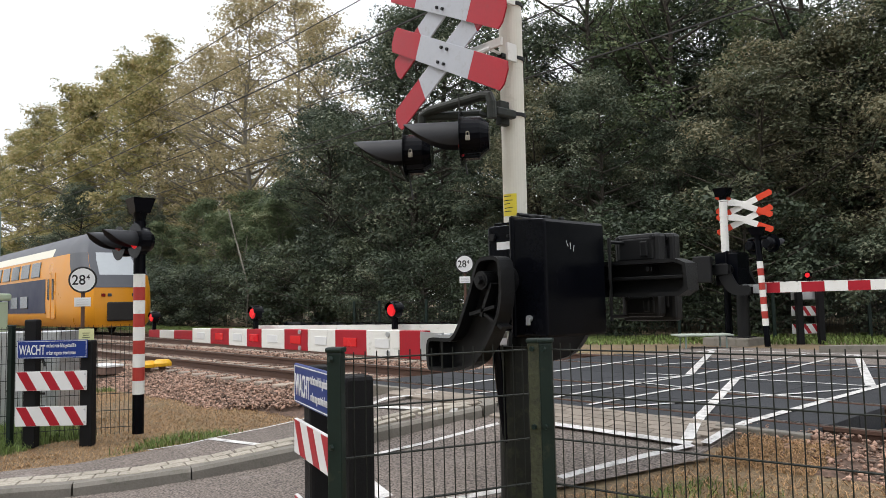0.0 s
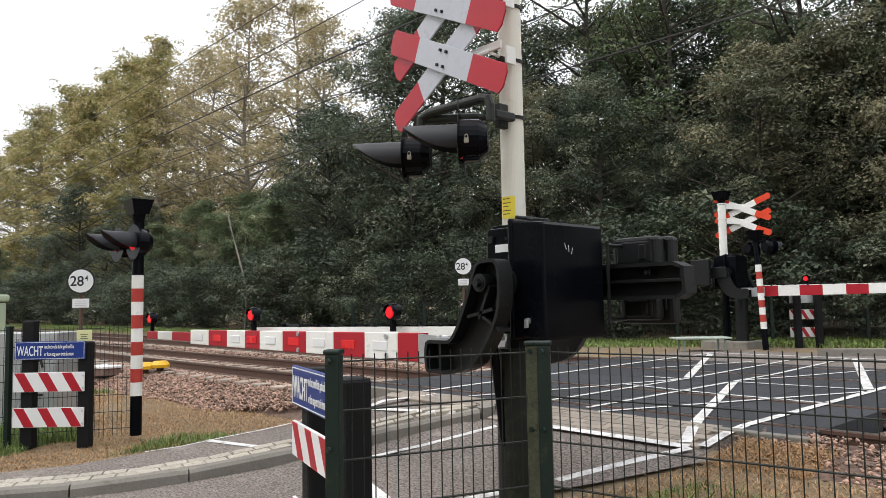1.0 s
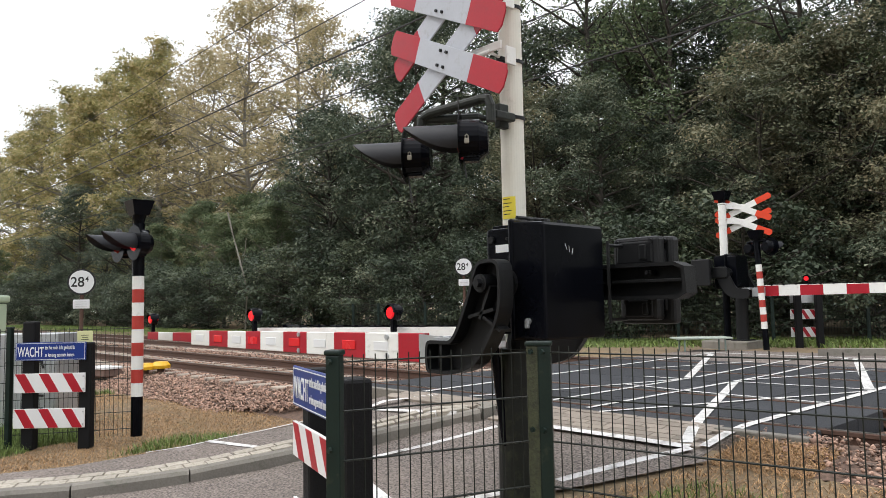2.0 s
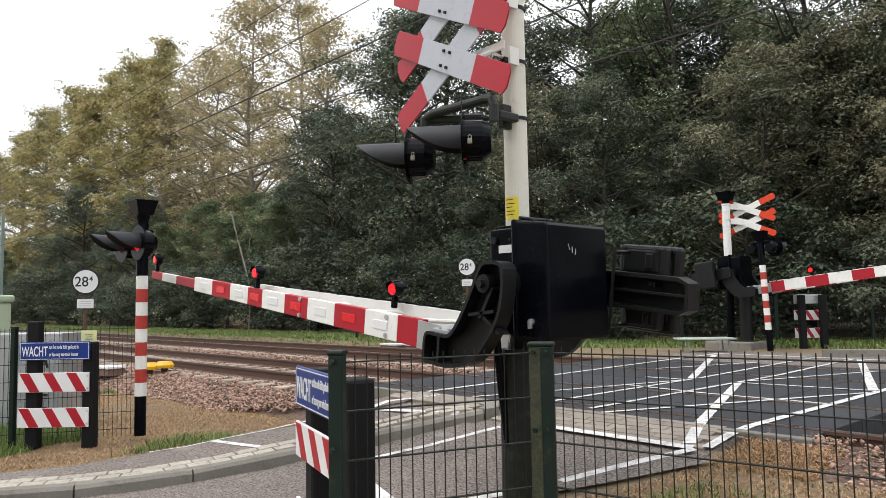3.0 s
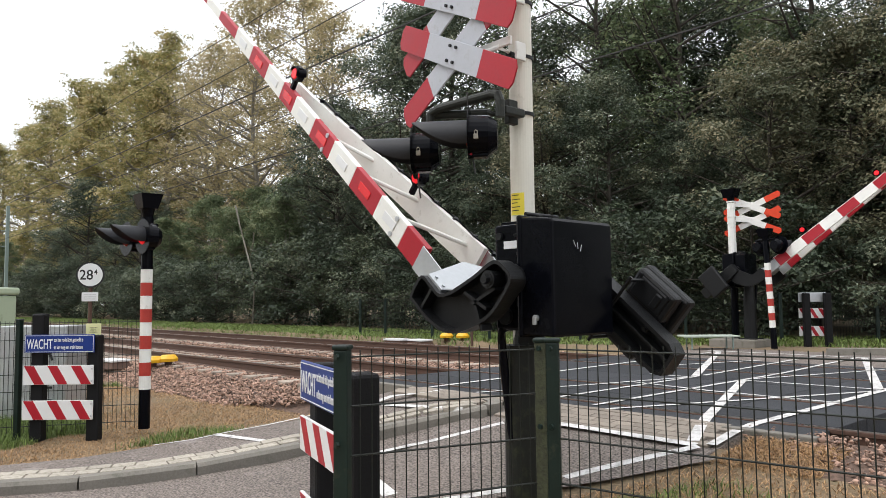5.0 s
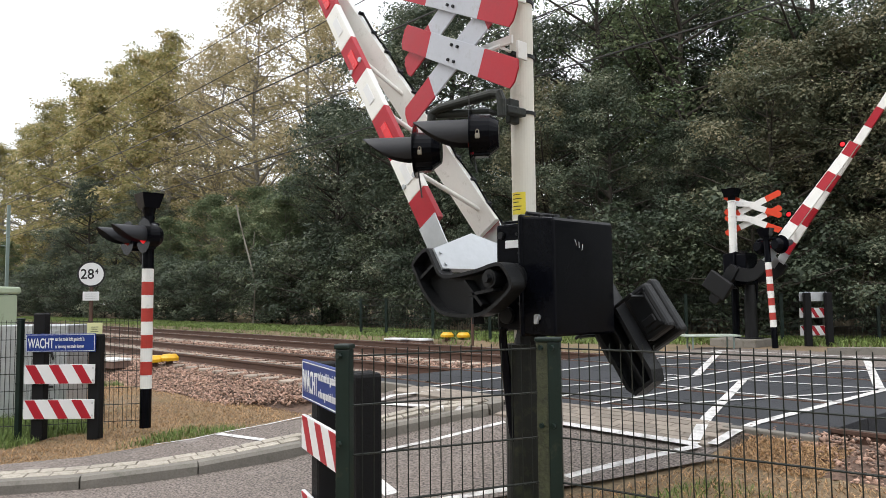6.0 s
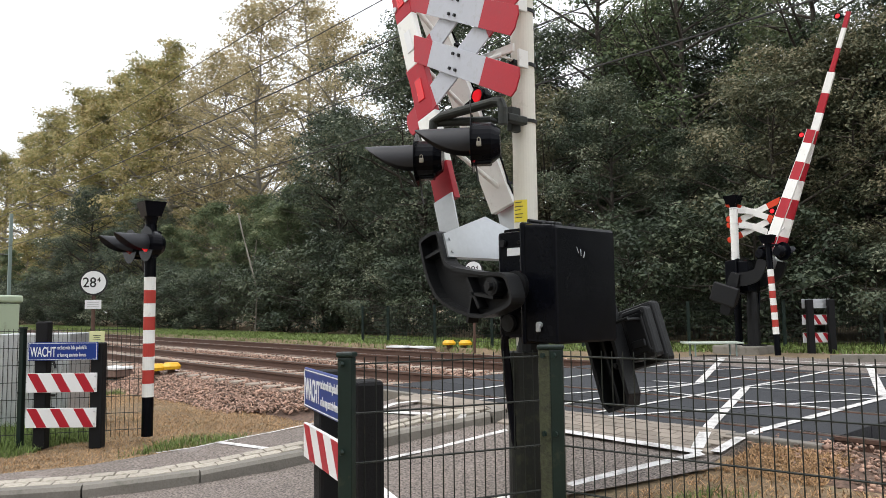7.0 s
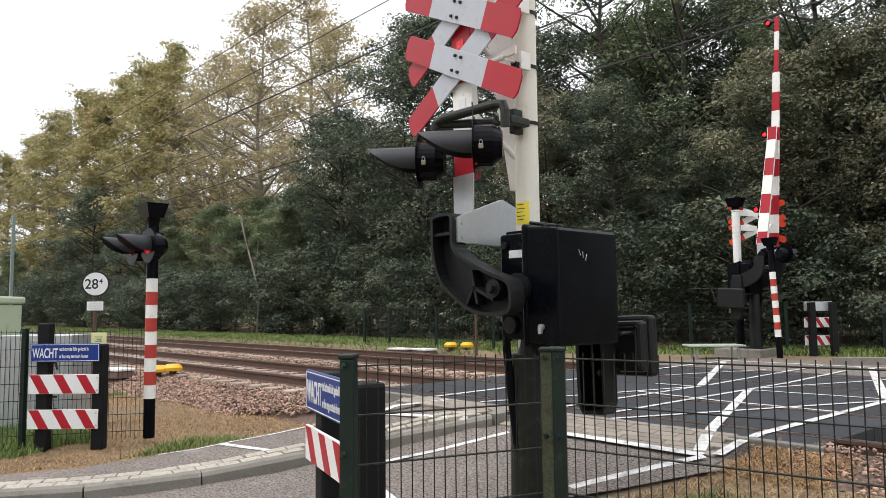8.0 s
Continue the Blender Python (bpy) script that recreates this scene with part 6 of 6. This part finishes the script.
def make_stones():
    rng = np.random.default_rng(3)
    sets = []
    for n, x0, x1, y0, y1 in ((27000, -18, -7.9, 4.5, 6.36), (4000, -34, -20, 4.4, 6.36), (6500, -20, -8.4, 6.5, 7.9), (9500, -24, -8.4, 8.03, 10.36), (2600, -24, -8.4, 10.5, 11.9), (3600, -26, -8.4, 12.0, 13.5), (8000, -3.0, 1.2, 4.9, 6.35), (900, -2.3, 0.5, 6.5, 8.0), (3500, -45, -24, 6.5, 10.4)):
        x = rng.uniform(x0, x1, n)
        y = rng.uniform(y0, y1, n)
        # ragged toe of the bank; most sleepers stay clear
        toe = np.interp(x, [-30, -14, -12.5, -10, -9.4, -8.6, -7.9], [4.7, 4.75, 4.95, 5.2, 5.4, 5.75, 6.3]) + 0.14 * np.sin(x * 1.3) + 0.1 * np.sin(x * 3.1 + 1) + rng.normal(size=n) * 0.07
        near_road = np.interp(x, [-3.0, -2.46, -1.96, -1.62, 0], [6.1, 5.75, 5.35, 5.2, 5.0]) + rng.normal(size=n) * 0.1
        keep = y > np.where(x > -3.5, near_road, toe)
        for cy in (7.19, 11.19):
            k = np.abs(((x + 2.0) / 0.6) - np.round((x + 2.0) / 0.6)) * 0.6 < 0.12
            keep &= ~(k & (np.abs(y - cy) < 1.28) & (rng.random(len(x)) < 0.85))
        for ry in RAILS_Y:
            keep &= np.abs(y - ry) > 0.09
        x, y = x[keep], y[keep]
        z = np.interp(y, BED_Y, BED_Z) + rng.uniform(-0.012, 0.03, len(x))
        z = np.where((x > -3.5) & (y < 6.2), np.interp(y, GZ_Y, GZ_Z) - 0.04 + rng.uniform(-0.012, 0.03, len(x)), z)
        sets.append(np.stack([x, y, z], -1))
    c = np.concatenate(sets)
    me = stone_mesh("ballast_stones", c, rng.uniform(0.011, 0.03, len(c)) * np.where(c[:, 0] > -3.5, 0.72, 1.0), STONE, 9)
    tagged(new("ballast_stones", me), "loose brown-pink crushed ballast stones", "ballast", kind="stuff")


make_stones()


def blades(name, label, x, y, z, tall, width, material, seed, droop=0.6):
    rng = np.random.default_rng(seed)
    n = len(x)
    az = rng.uniform(0, 6.28, n)
    h = tall * rng.uniform(0.4, 1.2, n)
    lean = rng.normal(size=(n, 2)) * droop * h[:, None]
    w = width * rng.uniform(0.6, 1.3, n)
    d = np.stack([np.cos(az) * w, np.sin(az) * w, np.zeros(n)], -1)
    b = np.stack([x, y, z], -1)
    mid = b + np.stack([lean[:, 0] * 0.35, lean[:, 1] * 0.35, h * 0.65], -1)
    tip = b + np.stack([lean[:, 0], lean[:, 1], h * (1 - 0.3 * np.minimum(1, np.abs(lean).sum(1) / (h + 1e-6) * 0.5))], -1)
    co = np.stack([b - d, b + d, mid + d * 0.7, mid - d * 0.7, tip], 1)
    me = bpy.data.meshes.new(name)
    me.vertices.add(n * 5)
    me.vertices.foreach_set("co", co.reshape(-1).astype(np.float32))
    loops = (np.array([0, 1, 2, 3, 3, 2, 4])[None] + (np.arange(n) * 5)[:, None]).reshape(-1)
    me.loops.add(n * 7)
    me.loops.foreach_set("vertex_index", loops.astype(np.int32))
    starts = (np.array([0, 4])[None] + (np.arange(n) * 7)[:, None]).reshape(-1)
    me.polygons.add(2 * n)
    me.polygons.foreach_set("loop_start", starts.astype(np.int32))
    me.update(calc_edges=True)
    me.materials.append(material)
    tagged(new(name, me), label, "grass", kind="stuff")


def make_grass():
    rng = np.random.default_rng(12)
    gzv = lambda y: np.interp(y, GZ_Y, GZ_Z) - 0.03
    vz = lambda x, y: np.array([verge_z(a, b) for a, b in zip(x, y)]) - 0.03
    back_x = lambda y: np.interp(y, [-3, 0, 1.6, 2.22, 3.02, 3.56, 4.35, 5.0], [-11.2, -9.2, -7.9, -7.68, -7.6, -7.46, -7.2, -7.1])
    # dry verge behind the path
    y = rng.uniform(0.2, 5.35, 85000)
    x = back_x(y) - 0.05 - rng.random(85000) ** 1.1 * 7.5
    patch = np.array([noise.noise((a * 0.7, b * 0.7, 1.0)) for a, b in zip(x, y)])
    green = (x < -9.7 - 0.25 * patch * 4) & (y < 3.0) | (patch > 0.22) & (y < 4.9) & (x < back_x(y) - 0.7) & (rng.random(85000) < 0.7)
    toe = y < np.interp(x, [-14, -12.5, -10, -9.4, -8.6, -7.9], [4.75, 4.95, 5.2, 5.4, 5.75, 6.3]) + 0.1
    dry = ~green & toe
    blades("dry_grass", "trampled dry brown grass on the verge", x[dry], y[dry], vz(x[dry], y[dry]), 0.032, 0.0032, STRAW, 4, 1.6)
    gr = green & toe
    blades("grass", "fresh green grass at the verge and fence", x[gr], y[gr], vz(x[gr], y[gr]), 0.11, 0.004, GRASS, 5, 0.6)
    y = rng.uniform(0.0, 3.0, 14000)
    x = -9.7 - rng.random(14000) * 3.5
    blades("long_grass", "long green grass behind the mesh fence", x, y, gzv(y), 0.16, 0.005, GRASS, 6, 0.5)
    # dry patch at the near side of the crossing
    y = rng.uniform(2.7, 5.85, 22000)
    edge = np.interp(y, [2.2, 3.4, 4.05, 4.6, 5.25, 5.9], [-4.7, -4.1, -3.62, -3.15, -2.8, -2.8])
    x = edge + rng.random(22000) * np.where(y > 5.2, 0.75, 3.6)
    blades("dry_grass", "dry straw-coloured grass beside the road", x, y, gzv(y), 0.04, 0.0035, STRAW, 7, 1.6)
    y = rng.uniform(3.0, 4.9, 3000)
    x = np.interp(y, [2.2, 3.4, 4.05, 4.6, 5.25], [-4.6, -4.0, -3.5, -3.05, -2.6]) + 0.2 + rng.random(3000) ** 2 * 2
    blades("grass", "sparse green grass among the dry grass", x, y, gzv(y), 0.07, 0.004, GRASS, 8, 0.8)
    # grass strip beyond the tracks
    n = 70000
    x = rng.uniform(-75, -1, n)
    y = np.interp(x, [-75, -20, -12, -9, -1], [13.3, 13.3, 14.0, 16.2, 19.5]) + rng.random(n) * 4.5
    blades("grass", "green grass strip beyond the tracks", x, y, np.minimum(np.interp(y, GZ_Y, GZ_Z), np.interp(y, [13.3, 13.5, 14.0], [-0.34, -0.33, -0.01])) - 0.03, 0.13, 0.012, GRASS, 10, 0.8)


make_grass()


# ---- what moves ----
SWING = [(0.0, 0), (2.2, 0), (2.5, 0.5), (2.8, 3.8), (3.0, 7.2), (3.5, 14.5), (4.0, 22.8), (4.5, 32.2), (4.7, 35.4), (6.0, 56.8), (6.5, 64.8), (7.0, 73.2), (7.5, 81.4), (8.0, 88.5)]
SWING_FAR = [(0.0, 0), (2.2, 0), (2.5, 0.5), (2.8, 3.8), (3.0, 7.0), (3.5, 13.3), (4.0, 21.4), (4.5, 30.1), (6.0, 54.3), (6.5, 63.0), (7.0, 71.2), (7.5, 79.0), (8.0, 86.5)]


def motions():
    walk(near_swing, [(t, pose(0, 0, 1.62, 0, a, 0)) for t, a in SWING])
    walk(far_swing, [(t, pose(0, 0, 1.62, 0, a, 0)) for t, a in SWING_FAR])

    walk(train, [(0.0, pose(-32.7, 11.19, 0)), (8.0, pose(-32.7 - 8 * 43.2, 11.19, 0))])


motions()
